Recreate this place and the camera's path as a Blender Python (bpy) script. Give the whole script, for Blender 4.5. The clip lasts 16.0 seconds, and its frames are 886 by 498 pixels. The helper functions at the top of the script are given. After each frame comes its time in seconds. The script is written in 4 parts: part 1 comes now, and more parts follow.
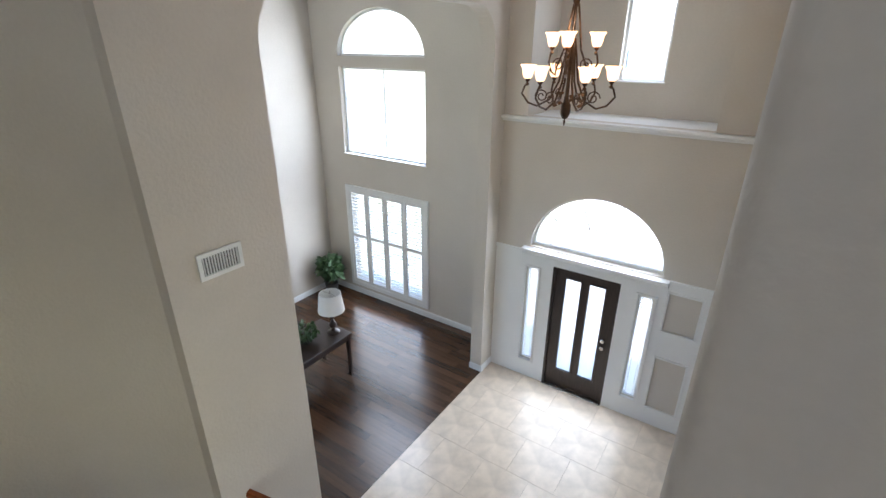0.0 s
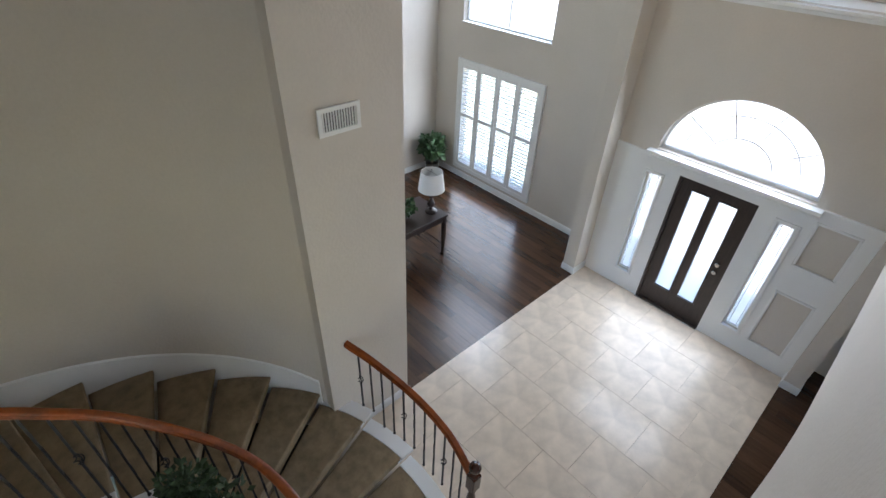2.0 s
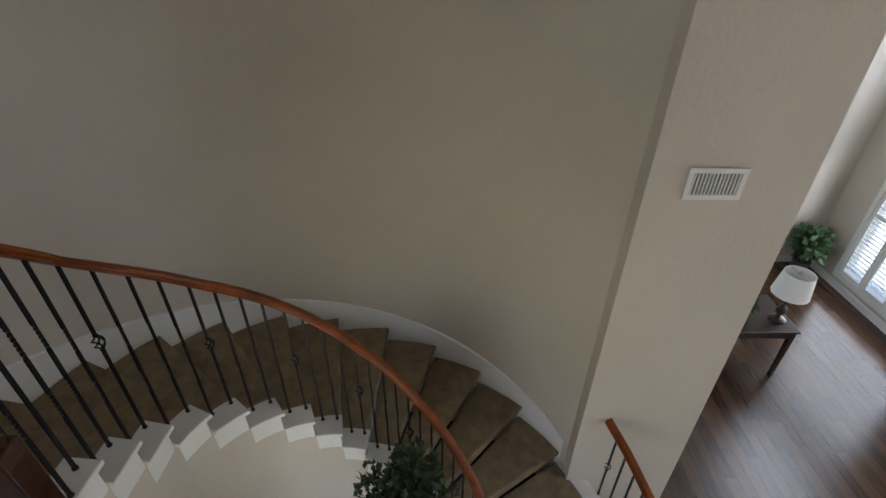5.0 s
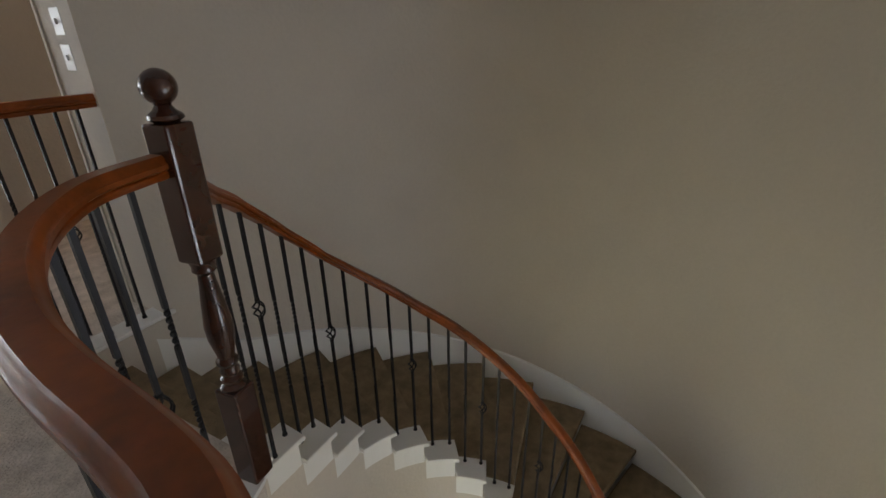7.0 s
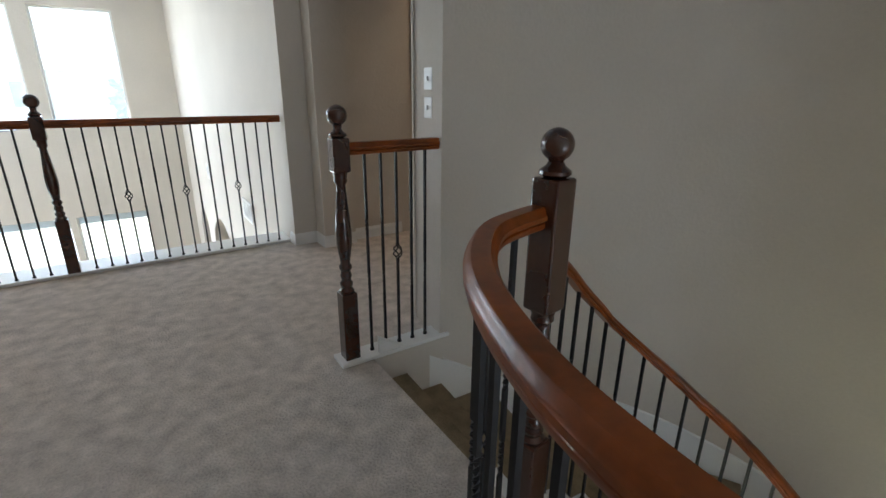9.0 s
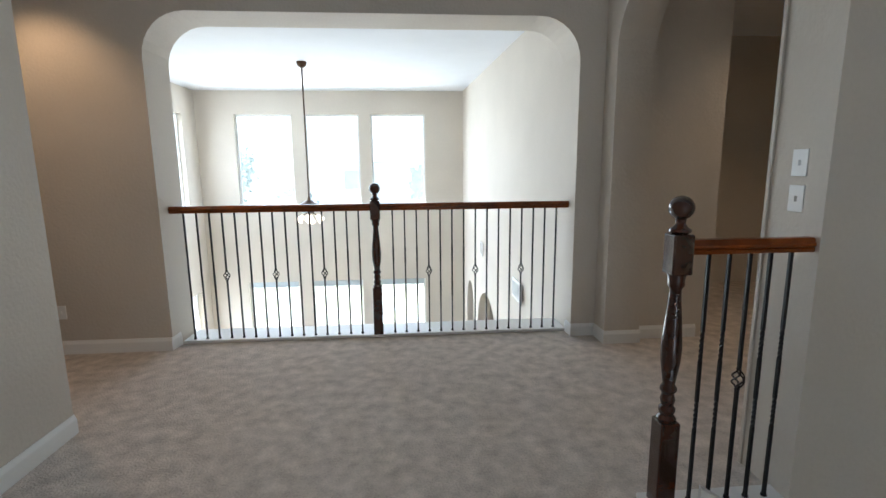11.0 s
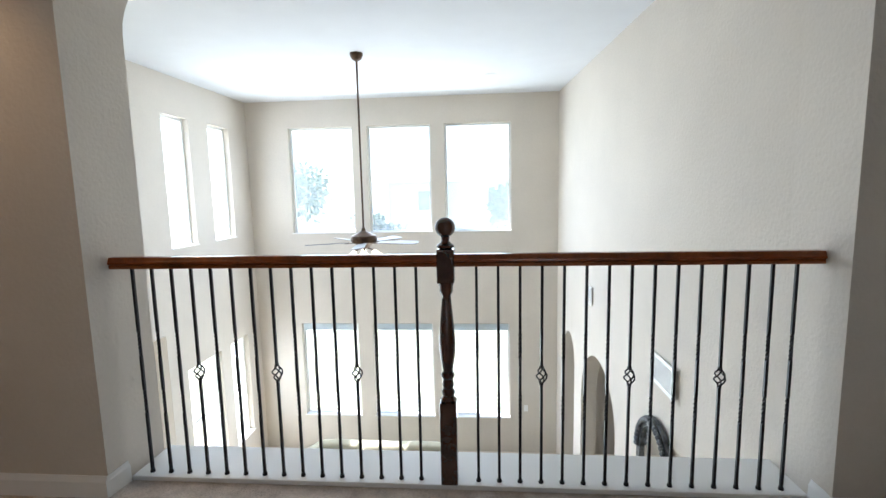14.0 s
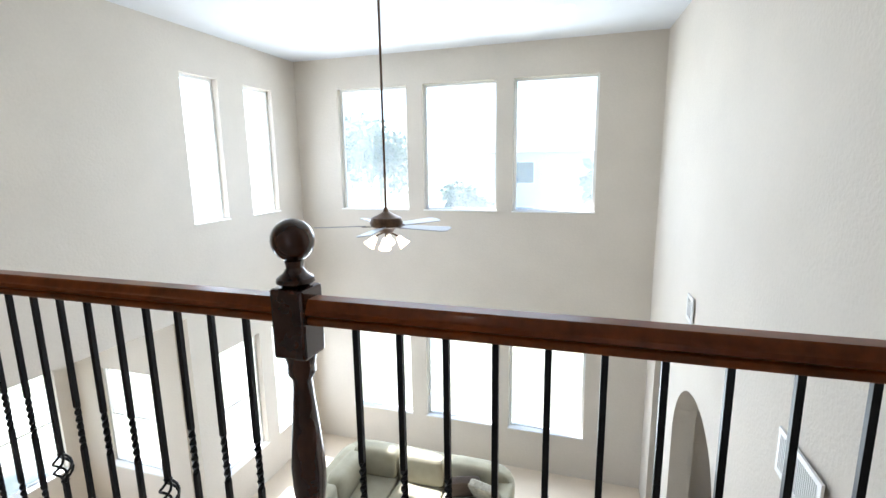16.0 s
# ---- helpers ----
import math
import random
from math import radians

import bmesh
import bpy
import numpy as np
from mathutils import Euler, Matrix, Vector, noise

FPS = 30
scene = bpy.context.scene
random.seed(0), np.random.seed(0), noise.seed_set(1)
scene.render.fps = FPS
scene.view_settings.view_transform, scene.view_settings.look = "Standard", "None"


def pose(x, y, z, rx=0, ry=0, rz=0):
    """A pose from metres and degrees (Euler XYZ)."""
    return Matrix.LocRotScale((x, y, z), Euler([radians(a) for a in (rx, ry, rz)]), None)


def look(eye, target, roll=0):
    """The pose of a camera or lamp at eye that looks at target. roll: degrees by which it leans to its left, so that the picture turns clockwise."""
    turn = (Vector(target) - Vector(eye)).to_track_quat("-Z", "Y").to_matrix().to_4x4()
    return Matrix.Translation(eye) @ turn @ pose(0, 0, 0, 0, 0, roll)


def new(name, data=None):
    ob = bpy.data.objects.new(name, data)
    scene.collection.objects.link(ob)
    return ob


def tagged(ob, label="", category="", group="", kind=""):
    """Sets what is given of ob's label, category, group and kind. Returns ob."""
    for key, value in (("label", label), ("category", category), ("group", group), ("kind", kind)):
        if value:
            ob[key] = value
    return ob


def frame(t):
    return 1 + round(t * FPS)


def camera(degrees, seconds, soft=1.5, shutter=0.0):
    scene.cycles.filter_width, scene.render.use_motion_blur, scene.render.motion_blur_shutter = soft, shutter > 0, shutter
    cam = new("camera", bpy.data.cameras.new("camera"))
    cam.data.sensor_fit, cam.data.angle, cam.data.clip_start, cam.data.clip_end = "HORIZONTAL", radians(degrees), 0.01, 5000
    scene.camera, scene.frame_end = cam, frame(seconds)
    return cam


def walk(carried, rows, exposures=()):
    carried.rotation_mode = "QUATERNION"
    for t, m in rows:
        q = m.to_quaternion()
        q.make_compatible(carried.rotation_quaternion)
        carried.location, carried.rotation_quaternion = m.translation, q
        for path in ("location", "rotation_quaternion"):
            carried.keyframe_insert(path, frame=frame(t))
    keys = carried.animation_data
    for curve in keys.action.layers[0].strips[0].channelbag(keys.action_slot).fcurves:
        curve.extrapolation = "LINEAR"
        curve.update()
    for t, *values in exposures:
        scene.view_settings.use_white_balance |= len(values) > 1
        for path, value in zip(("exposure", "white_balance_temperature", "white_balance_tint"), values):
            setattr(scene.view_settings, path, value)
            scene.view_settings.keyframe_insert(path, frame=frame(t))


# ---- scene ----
cam = camera(86.4, 16.0)
PATH = [
    (0, (2.077, -0.41, 4.929), (1.052, 1.109, 4.13), 0.3),
    (0.5, (2.047, -0.412, 4.896), (0.998, 1.035, 3.998), 1.0),
    (1, (1.960, -0.41, 4.848), (0.888, 0.949, 3.845), 1.4),
    (1.5, (1.883, -0.4, 4.799), (0.779, 0.845, 3.69), 2.0),
    (2, (1.82, -0.397, 4.761), (0.673, 0.716, 3.559), 2.6),
    (2.5, (1.725, -0.405, 4.727), (0.527, 0.584, 3.467), 3.3),
    (3, (1.640, -0.368, 4.700), (0.368, 0.453, 3.393), 3.1),
    (3.5, (1.579, -0.330, 4.685), (0.210, 0.297, 3.369), 2.4),
    (4, (1.566, -0.36, 4.698), (0.099, 0.097, 3.417), 2.1),
    (4.2, (1.562, -0.381, 4.698), (0.043, 0.001, 3.455), 1.4),
    (6.3, (1.473, -0.290, 4.537), (-0.198, -0.883, 3.613), -0.4),
    (6.5, (1.489, -0.304, 4.519), (-0.173, -0.972, 3.63), -1.2),
    (7, (1.479, -0.387, 4.526), (-0.111, -1.264, 3.688), -0.9),
    (7.5, (1.492, -0.493, 4.531), (-0.011, -1.535, 3.722), -0.8),
    (8, (1.518, -0.564, 4.535), (0.143, -1.791, 3.756), -1.5),
    (8.5, (1.609, -0.63, 4.547), (0.37, -2.022, 3.821), -0.4),
    (9, (1.686, -0.722, 4.552), (0.638, -2.297, 3.901), 0.7),
    (9.5, (1.717, -0.763, 4.565), (0.933, -2.512, 3.993), 0.2),
    (10, (1.755, -0.856, 4.591), (1.23, -2.719, 4.086), -0.9),
    (10.2, (1.785, -0.899, 4.583), (1.355, -2.795, 4.115), -0.9),
    (12.5, (2.129, -1.936, 4.579), (2.196, -3.923, 4.361), -0.6),
    (13, (2.122, -2.296, 4.589), (2.215, -4.281, 4.365), -0.8),
    (13.5, (2.157, -2.779, 4.598), (2.244, -4.764, 4.364), -1.0),
    (14, (2.046, -3.157, 4.601), (2.207, -5.135, 4.352), -1.2),
    (14.5, (1.905, -3.49, 4.58), (2.153, -5.458, 4.327), -1.4),
    (15, (1.783, -3.871, 4.579), (2.127, -5.824, 4.321), -1.1),
    (15.5, (1.632, -4.264, 4.588), (2.123, -6.181, 4.298), -0.5),
    (16, (1.556, -4.599, 4.587), (2.148, -6.475, 4.227), -0.8),
]
walk(cam, [(t, look(eye, target, roll)) for t, eye, target, roll in PATH],
     [(0, 2.2, 5930, 15), (3, 2.0, 5850, 15), (4.2, 1.95, 5950, 15), (6.4, 1.83, 6550, 17), (8, 1.9, 6300, 13), (9.5, 2.17, 5780, 10), (12.5, 2.15, 5850, 10), (14, 2.0, 5850, 11), (16, 1.95, 5870, 12)])
TAU = 2 * math.pi
U = 3.0             # upper floor above the ground floor
RISE = U / 18
GF = -0.32          # the great room lies lower than the foyer
CEIL = 6.22
CX, CY, RO, RI = 0.0, -0.95, 2.07, 0.86   # stair well: centre, outer and inner radius

# ---- world and light ----
world = bpy.data.worlds.new("world")
scene.world = world
world.use_nodes = True
wn = world.node_tree
sky = wn.nodes.new("ShaderNodeTexSky")
sky.sky_type, sky.sun_disc = "NISHITA", False
sky.sun_elevation, sky.sun_rotation = radians(58), radians(100)
wn.links.new(sky.outputs[0], wn.nodes["Background"].inputs[0])
wn.nodes["Background"].inputs[1].default_value = 0.15


def sun_lamp():
    d = bpy.data.lights.new("sun", "SUN")
    d.energy, d.angle, d.color = 5.0, radians(1.0), (1, 0.96, 0.9)
    ob = new("sun", d)
    az, el = radians(100), radians(58)
    v = Vector((math.sin(az) * math.cos(el), math.cos(az) * math.cos(el), math.sin(el)))
    ob.matrix_world = look(v * 50, (0, 0, 0))
    tagged(ob, kind="structure")


sun_lamp()


def window_light(name, x, y, z, w, h, aim, power, color=(0.87, 0.95, 1.0)):
    d = bpy.data.lights.new(name, "AREA")
    d.shape, d.size, d.size_y, d.energy, d.color = "RECTANGLE", w, h, power, color
    ob = new(name, d)
    ob.matrix_world = look((x, y, z), (x + aim[0], y + aim[1], z + aim[2]))
    tagged(ob, kind="structure")
    return ob


LP = 0.29
window_light("light_great_high", 3.45, -11.43, 4.85, 3.7, 1.7, (0, 1, -0.12), 85 * LP)
window_light("light_great_low", 3.4, -11.43, 1.2, 3.7, 1.6, (0, 1, 0.0), 80 * LP)
window_light("light_great_side", 6.12, -10.05, 4.7, 1.6, 1.7, (-1, 0, -0.1), 34 * LP)
window_light("light_great_side_low", 6.12, -10.2, 1.1, 1.9, 1.6, (-1, 0, 0), 32 * LP)
window_light("light_nook", 8.28, -7.4, 1.2, 1.8, 1.8, (-1, 0.2, 0), 40 * LP)
window_light("light_living_high", -3.6, 5.96, 4.1, 1.8, 2.5, (0, -1, -0.1), 75 * LP)
window_light("light_living_low", -3.6, 5.9, 1.3, 1.8, 1.9, (0, -1, 0), 40 * LP)
window_light("light_fanlight", 0.52, 5.42, 2.65, 1.6, 0.7, (0, -1, -0.35), 20 * LP)
window_light("light_door", 0.5, 5.38, 1.1, 1.5, 1.5, (0, -1, -0.1), 28 * LP)
window_light("light_niche", 0.6, 6.4, 5.3, 0.6, 1.5, (0, -1, -0.1), 12 * LP)


# ---- materials ----
def mat(name, color, rough=0.6, metal=0.0, var=0.06, scale=3.0, bump=0.0, bscale=60.0, emit=0.0, spec=0.5, coat=0.0, rand=0.0, island=0.0, stretch=None):
    m = bpy.data.materials.new(name)
    m.use_nodes = True
    nt = m.node_tree
    b = nt.nodes["Principled BSDF"]
    b.inputs["Roughness"].default_value = rough
    b.inputs["Metallic"].default_value = metal
    b.inputs["Specular IOR Level"].default_value = spec
    b.inputs["Coat Weight"].default_value = coat
    tc = nt.nodes.new("ShaderNodeTexCoord")
    src = tc.outputs["Object"]
    if stretch:
        mp = nt.nodes.new("ShaderNodeMapping")
        mp.inputs["Scale"].default_value = stretch
        nt.links.new(src, mp.inputs[0])
        src = mp.outputs[0]
    n1 = nt.nodes.new("ShaderNodeTexNoise")
    n1.inputs["Scale"].default_value, n1.inputs["Detail"].default_value = scale, 4
    nt.links.new(src, n1.inputs["Vector"])
    n2 = nt.nodes.new("ShaderNodeTexNoise")
    n2.inputs["Scale"].default_value, n2.inputs["Detail"].default_value = bscale, 3
    nt.links.new(src, n2.inputs["Vector"])
    fac = nt.nodes.new("ShaderNodeMath")
    fac.operation = "MULTIPLY_ADD"
    nt.links.new(n2.outputs[0], fac.inputs[0])
    fac.inputs[1].default_value = 0.4
    nt.links.new(n1.outputs[0], fac.inputs[2])
    out = fac.outputs[0]
    for on, node, sock in ((rand, "ShaderNodeObjectInfo", "Random"), (island, "ShaderNodeNewGeometry", "Random Per Island")):
        if on:
            o = nt.nodes.new(node)
            ad = nt.nodes.new("ShaderNodeMath")
            ad.operation = "MULTIPLY_ADD"
            nt.links.new(o.outputs[sock], ad.inputs[0])
            ad.inputs[1].default_value = on
            nt.links.new(out, ad.inputs[2])
            out = ad.outputs[0]
    ramp = nt.nodes.new("ShaderNodeMapRange")
    ramp.inputs["From Min"].default_value, ramp.inputs["From Max"].default_value = 0.45, 0.95 + rand + island
    nt.links.new(out, ramp.inputs["Value"])
    mix = nt.nodes.new("ShaderNodeMix")
    mix.data_type = "RGBA"
    mix.inputs[6].default_value = (*[max(0, c * (1 - var)) for c in color], 1)
    mix.inputs[7].default_value = (*[min(1, c * (1 + var)) for c in color], 1)
    nt.links.new(ramp.outputs[0], mix.inputs[0])
    nt.links.new(mix.outputs[2], b.inputs["Base Color"])
    if bump:
        bp = nt.nodes.new("ShaderNodeBump")
        bp.inputs["Strength"].default_value, bp.inputs["Distance"].default_value = 1.0, bump
        nt.links.new(n2.outputs[0], bp.inputs["Height"])
        nt.links.new(bp.outputs[0], b.inputs["Normal"])
    if emit:
        b.inputs["Emission Color"].default_value = (*color, 1)
        b.inputs["Emission Strength"].default_value = emit
    return m


def glass_mat(name, tint=(1, 1, 1), milk=0.0):
    m = bpy.data.materials.new(name)
    m.use_nodes = True
    nt = m.node_tree
    nt.nodes.remove(nt.nodes["Principled BSDF"])
    out = nt.nodes["Material Output"]
    tr = nt.nodes.new("ShaderNodeBsdfTransparent")
    tr.inputs[0].default_value = (*tint, 1)
    gl = nt.nodes.new("ShaderNodeBsdfGlossy")
    gl.inputs["Roughness"].default_value = 0.03
    mx = nt.nodes.new("ShaderNodeMixShader")
    mx.inputs[0].default_value = 0.05
    nt.links.new(tr.outputs[0], mx.inputs[1])
    nt.links.new(gl.outputs[0], mx.inputs[2])
    last = mx
    if milk:
        tl = nt.nodes.new("ShaderNodeBsdfTranslucent")
        tl.inputs[0].default_value = (0.9, 0.95, 0.95, 1)
        m2 = nt.nodes.new("ShaderNodeMixShader")
        m2.inputs[0].default_value = milk
        nt.links.new(mx.outputs[0], m2.inputs[1])
        nt.links.new(tl.outputs[0], m2.inputs[2])
        last = m2
    nt.links.new(last.outputs[0], out.inputs[0])
    return m


M_WALL = mat("wall paint", (0.60, 0.548, 0.478), 0.75, var=0.05, scale=1.2, bump=0.0030, bscale=42)
M_CEIL = mat("ceiling paint", (0.70, 0.72, 0.75), 0.85, var=0.02, bump=0.0008, bscale=80)
M_TRIM = mat("white trim paint", (0.80, 0.80, 0.78), 0.4, var=0.02, bump=0.0002)
M_CARPET = mat("landing carpet", (0.60, 0.54, 0.485), 0.98, var=0.25, scale=10, bump=0.015, bscale=80, spec=0.1)
M_STAIRCARPET = mat("stair carpet", (0.275, 0.21, 0.13), 0.98, var=0.30, scale=9, bump=0.010, bscale=120, spec=0.1)
M_TILE = mat("travertine tile", (0.64, 0.545, 0.435), 0.20, var=0.19, scale=3.6, bump=0.0002, bscale=9, rand=0.03)
M_GROUT = mat("grout", (0.58, 0.50, 0.405), 0.9, var=0.1)
M_PLANK = mat("dark wood plank", (0.060, 0.030, 0.016), 0.20, var=0.7, scale=3, bump=0.0004, bscale=30, rand=0.7, stretch=(1, 9, 1))
M_RAIL = mat("stained rail wood", (0.21, 0.048, 0.006), 0.30, var=0.45, scale=7, bump=0.0003, bscale=45, coat=0.1, spec=0.35)
M_NEWEL = mat("dark turned wood", (0.050, 0.016, 0.008), 0.22, var=0.4, scale=8, bscale=40, coat=0.5)
M_IRON = mat("black iron", (0.018, 0.018, 0.02), 0.42, metal=0.6, var=0.2, scale=20)
M_DOOR = mat("dark door wood", (0.030, 0.017, 0.012), 0.35, var=0.4, scale=8, stretch=(8, 8, 1), coat=0.2)
M_PANEL = mat("panel paint", (0.52, 0.48, 0.42), 0.7, var=0.03)
M_STEEL = mat("satin nickel", (0.6, 0.58, 0.55), 0.25, metal=1.0, var=0.05)
M_BRONZE = mat("aged bronze", (0.085, 0.05, 0.03), 0.38, metal=0.8, var=0.4, scale=15)
M_SHADE = mat("amber lamp glass", (1.0, 0.62, 0.28), 0.4, var=0.05, emit=0.75)
M_FANGLASS = mat("fan lamp glass", (1.0, 0.84, 0.62), 0.4, var=0.05, emit=0.9)
M_LAMPSHADE = mat("lamp shade cloth", (0.80, 0.79, 0.76), 0.9, var=0.03, bump=0.0005)
M_TABLE = mat("espresso table wood", (0.035, 0.022, 0.018), 0.3, var=0.3, scale=6, stretch=(1, 8, 1))
M_LEAF = mat("leaf", (0.055, 0.105, 0.04), 0.5, var=0.45, scale=12, island=0.5)
M_FICUS = mat("ficus leaf", (0.040, 0.072, 0.028), 0.5, var=0.5, scale=12, island=0.6)
M_STEM = mat("stem", (0.16, 0.11, 0.07), 0.8, var=0.2)
M_POT = mat("dark pot", (0.05, 0.045, 0.04), 0.5, var=0.2)
M_SOFA = mat("sage upholstery", (0.34, 0.315, 0.235), 0.95, var=0.1, scale=6, bump=0.002, bscale=200, spec=0.15)
M_CUSH = mat("patterned cushion", (0.42, 0.40, 0.33), 0.95, var=0.35, scale=14, bump=0.002, bscale=90, spec=0.15)
M_CUSHD = mat("brown cushion", (0.11, 0.085, 0.07), 0.9, var=0.2, bump=0.002, bscale=120, spec=0.2)
M_FLOORG = mat("pale tile floor", (0.62, 0.53, 0.42), 0.3, var=0.08, scale=2)
M_GREYBLADE = mat("fan blade", (0.30, 0.31, 0.33), 0.4, var=0.12, stretch=(1, 9, 1))
M_SWITCH = mat("white plastic", (0.82, 0.82, 0.80), 0.3, var=0.01)
M_DARK = mat("dark void", (0.02, 0.018, 0.016), 0.9)
# Clear panes: the milk share is a white veil standing in for window glare.
M_GLASS = glass_mat("window glass with glare veil", milk=0.20)
M_FROST = glass_mat("textured glass", milk=0.5)
M_MIRROR = mat("mirror glass", (0.85, 0.87, 0.88), 0.03, metal=1.0, var=0.0)
M_SILVER = mat("antique silver frame", (0.10, 0.105, 0.11), 0.4, metal=0.6, var=0.7, scale=18, bscale=60)
M_GRASS = mat("dry lawn", (0.34, 0.34, 0.22), 0.95, var=0.3, scale=4)
M_BRICK = mat("pale brick", (0.60, 0.56, 0.50), 0.85, var=0.15, scale=8)
M_ROOF = mat("grey roof", (0.30, 0.29, 0.28), 0.9, var=0.2, scale=6)
M_SHUTGLASS = mat("house window", (0.05, 0.07, 0.10), 0.15)
M_PAVE = mat("concrete", (0.45, 0.44, 0.42), 0.9, var=0.1)
M_VENTDARK = mat("vent dark", (0.10, 0.10, 0.10), 0.8)


# ---- mesh helpers ----
def mesh_ob(name, bm, material, parent=None, label="", smooth=False):
    me = bpy.data.meshes.new(name)
    bm.normal_update()
    bm.to_mesh(me)
    bm.free()
    me.materials.append(material)
    if smooth:
        for p in me.polygons:
            p.use_smooth = True
        me.set_sharp_from_angle(angle=radians(40))
    ob = new(name, me)
    ob.parent = parent
    if label:
        tagged(ob, label)
    return ob


def part(name, bm, material, parent, label="", smooth=False):
    return mesh_ob(name, bm, material, parent, label, smooth)


def thing(name, label, category, at=(0, 0, 0), group="", rz=0.0):
    ob = new(name)
    ob.matrix_basis = pose(*at, 0, 0, rz)
    return tagged(ob, label, category, group)


def structure(name, bm, material, label="", parent=None, smooth=False):
    ob = mesh_ob(name, bm, material, parent, label, smooth)
    if parent is None:
        tagged(ob, kind="structure")
    return ob


def box(bm, x0, x1, y0, y1, z0, z1, bevel=0.0):
    vs = [bm.verts.new((x, y, z)) for x in (x0, x1) for y in (y0, y1) for z in (z0, z1)]
    fs = [bm.faces.new([vs[i] for i in q]) for q in ((0, 1, 3, 2), (4, 6, 7, 5), (0, 4, 5, 1), (2, 3, 7, 6), (0, 2, 6, 4), (1, 5, 7, 3))]
    if bevel:
        es = list({e for f in fs for e in f.edges})
        bmesh.ops.bevel(bm, geom=es, offset=bevel, segments=2, affect="EDGES", profile=0.5)
    return bm


def boxbm(*a, **k):
    return box(bmesh.new(), *a, **k)


def lathe(bm, prof, n=20, cx=0.0, cy=0.0, cz=0.0):
    rings = []
    for r, z in prof:
        rings.append([bm.verts.new((cx + r * math.cos(TAU * i / n), cy + r * math.sin(TAU * i / n), cz + z)) for i in range(n)])
    for a, b in zip(rings, rings[1:]):
        for i in range(n):
            bm.faces.new((a[i], a[(i + 1) % n], b[(i + 1) % n], b[i]))
    bm.faces.new(rings[0][::-1])
    bm.faces.new(rings[-1])
    return bm


def tube(bm, pts, r, n=8, closed_ends=True):
    pts = [Vector(p) for p in pts]
    rings, up = [], None
    for i, p in enumerate(pts):
        d = (pts[min(i + 1, len(pts) - 1)] - pts[max(i - 1, 0)]).normalized()
        if up is None:
            up = d.orthogonal().normalized()
        up = (up - d * up.dot(d)).normalized()
        side = d.cross(up)
        rr = r[i] if isinstance(r, (list, tuple)) else r
        rings.append([bm.verts.new(p + rr * (math.cos(TAU * k / n) * up + math.sin(TAU * k / n) * side)) for k in range(n)])
    for a, b in zip(rings, rings[1:]):
        for i in range(n):
            bm.faces.new((a[i], a[(i + 1) % n], b[(i + 1) % n], b[i]))
    if closed_ends:
        bm.faces.new(rings[0][::-1])
        bm.faces.new(rings[-1])
    return bm


def sweep(bm, pts, prof):
    """prof: closed list of (sideways, up) carried along pts with z kept up."""
    pts = [Vector(p) for p in pts]
    rings = []
    for i, p in enumerate(pts):
        d = pts[min(i + 1, len(pts) - 1)] - pts[max(i - 1, 0)]
        side = Vector((d.y, -d.x, 0)).normalized()
        rings.append([bm.verts.new(p + side * a + Vector((0, 0, b))) for a, b in prof])
    n = len(prof)
    for a, b in zip(rings, rings[1:]):
        for i in range(n):
            bm.faces.new((a[i], a[(i + 1) % n], b[(i + 1) % n], b[i]))
    bm.faces.new(rings[0][::-1])
    bm.faces.new(rings[-1])
    bmesh.ops.recalc_face_normals(bm, faces=bm.faces)
    return bm


def slab2d(bm, outline, holes, frame_, depth):
    """A flat sheet with openings, given thickness. frame_: function (u, v, d) -> place."""
    bm2 = bmesh.new()
    edges = []
    for loop in [outline] + list(holes):
        vs = [bm2.verts.new((u, v, 0)) for u, v in loop]
        edges += [bm2.edges.new((vs[i], vs[(i + 1) % len(vs)])) for i in range(len(vs))]
    bmesh.ops.triangle_fill(bm2, edges=edges, use_beauty=True)
    front = {v: bm.verts.new(frame_(v.co.x, v.co.y, 0)) for v in bm2.verts}
    back = {v: bm.verts.new(frame_(v.co.x, v.co.y, depth)) for v in bm2.verts}
    for f in bm2.faces:
        bm.faces.new([front[v] for v in f.verts])
        bm.faces.new([back[v] for v in reversed(f.verts)])
    for e in bm2.edges:
        if len(e.link_faces) == 1:
            a, b = e.verts
            bm.faces.new((front[a], front[b], back[b], back[a]))
    bm2.free()
    bmesh.ops.recalc_face_normals(bm, faces=bm.faces)
    return bm


def wall_y(name, y, depth, outline, holes=(), material=None, label="", parent=None):
    return structure(name, slab2d(bmesh.new(), outline, holes, lambda u, v, d: (u, y + d, v), depth), material or M_WALL, label, parent)


def wall_x(name, x, depth, outline, holes=(), material=None, label="", parent=None):
    return structure(name, slab2d(bmesh.new(), outline, holes, lambda u, v, d: (x + d, u, v), depth), material or M_WALL, label, parent)


def rect(u0, u1, v0, v1):
    return [(u0, v0), (u1, v0), (u1, v1), (u0, v1)]


def half_round(cx, v0, rx, rz, n=24):
    return [(cx + rx * math.cos(math.pi * i / n), v0 + rz * math.sin(math.pi * i / n)) for i in range(n + 1)]


def soft_arch(u0, u1, v0, v1, r, n=8):
    """A doorway-like opening with rounded upper corners."""
    pts = [(u0, v0), (u1, v0)]
    pts += [(u1 - r + r * math.cos(a), v1 - r + r * math.sin(a)) for a in [math.pi / 2 * i / n for i in range(n + 1)]]
    pts += [(u0 + r + r * math.cos(a), v1 - r + r * math.sin(a)) for a in [math.pi / 2 + math.pi / 2 * i / n for i in range(n + 1)]]
    return pts
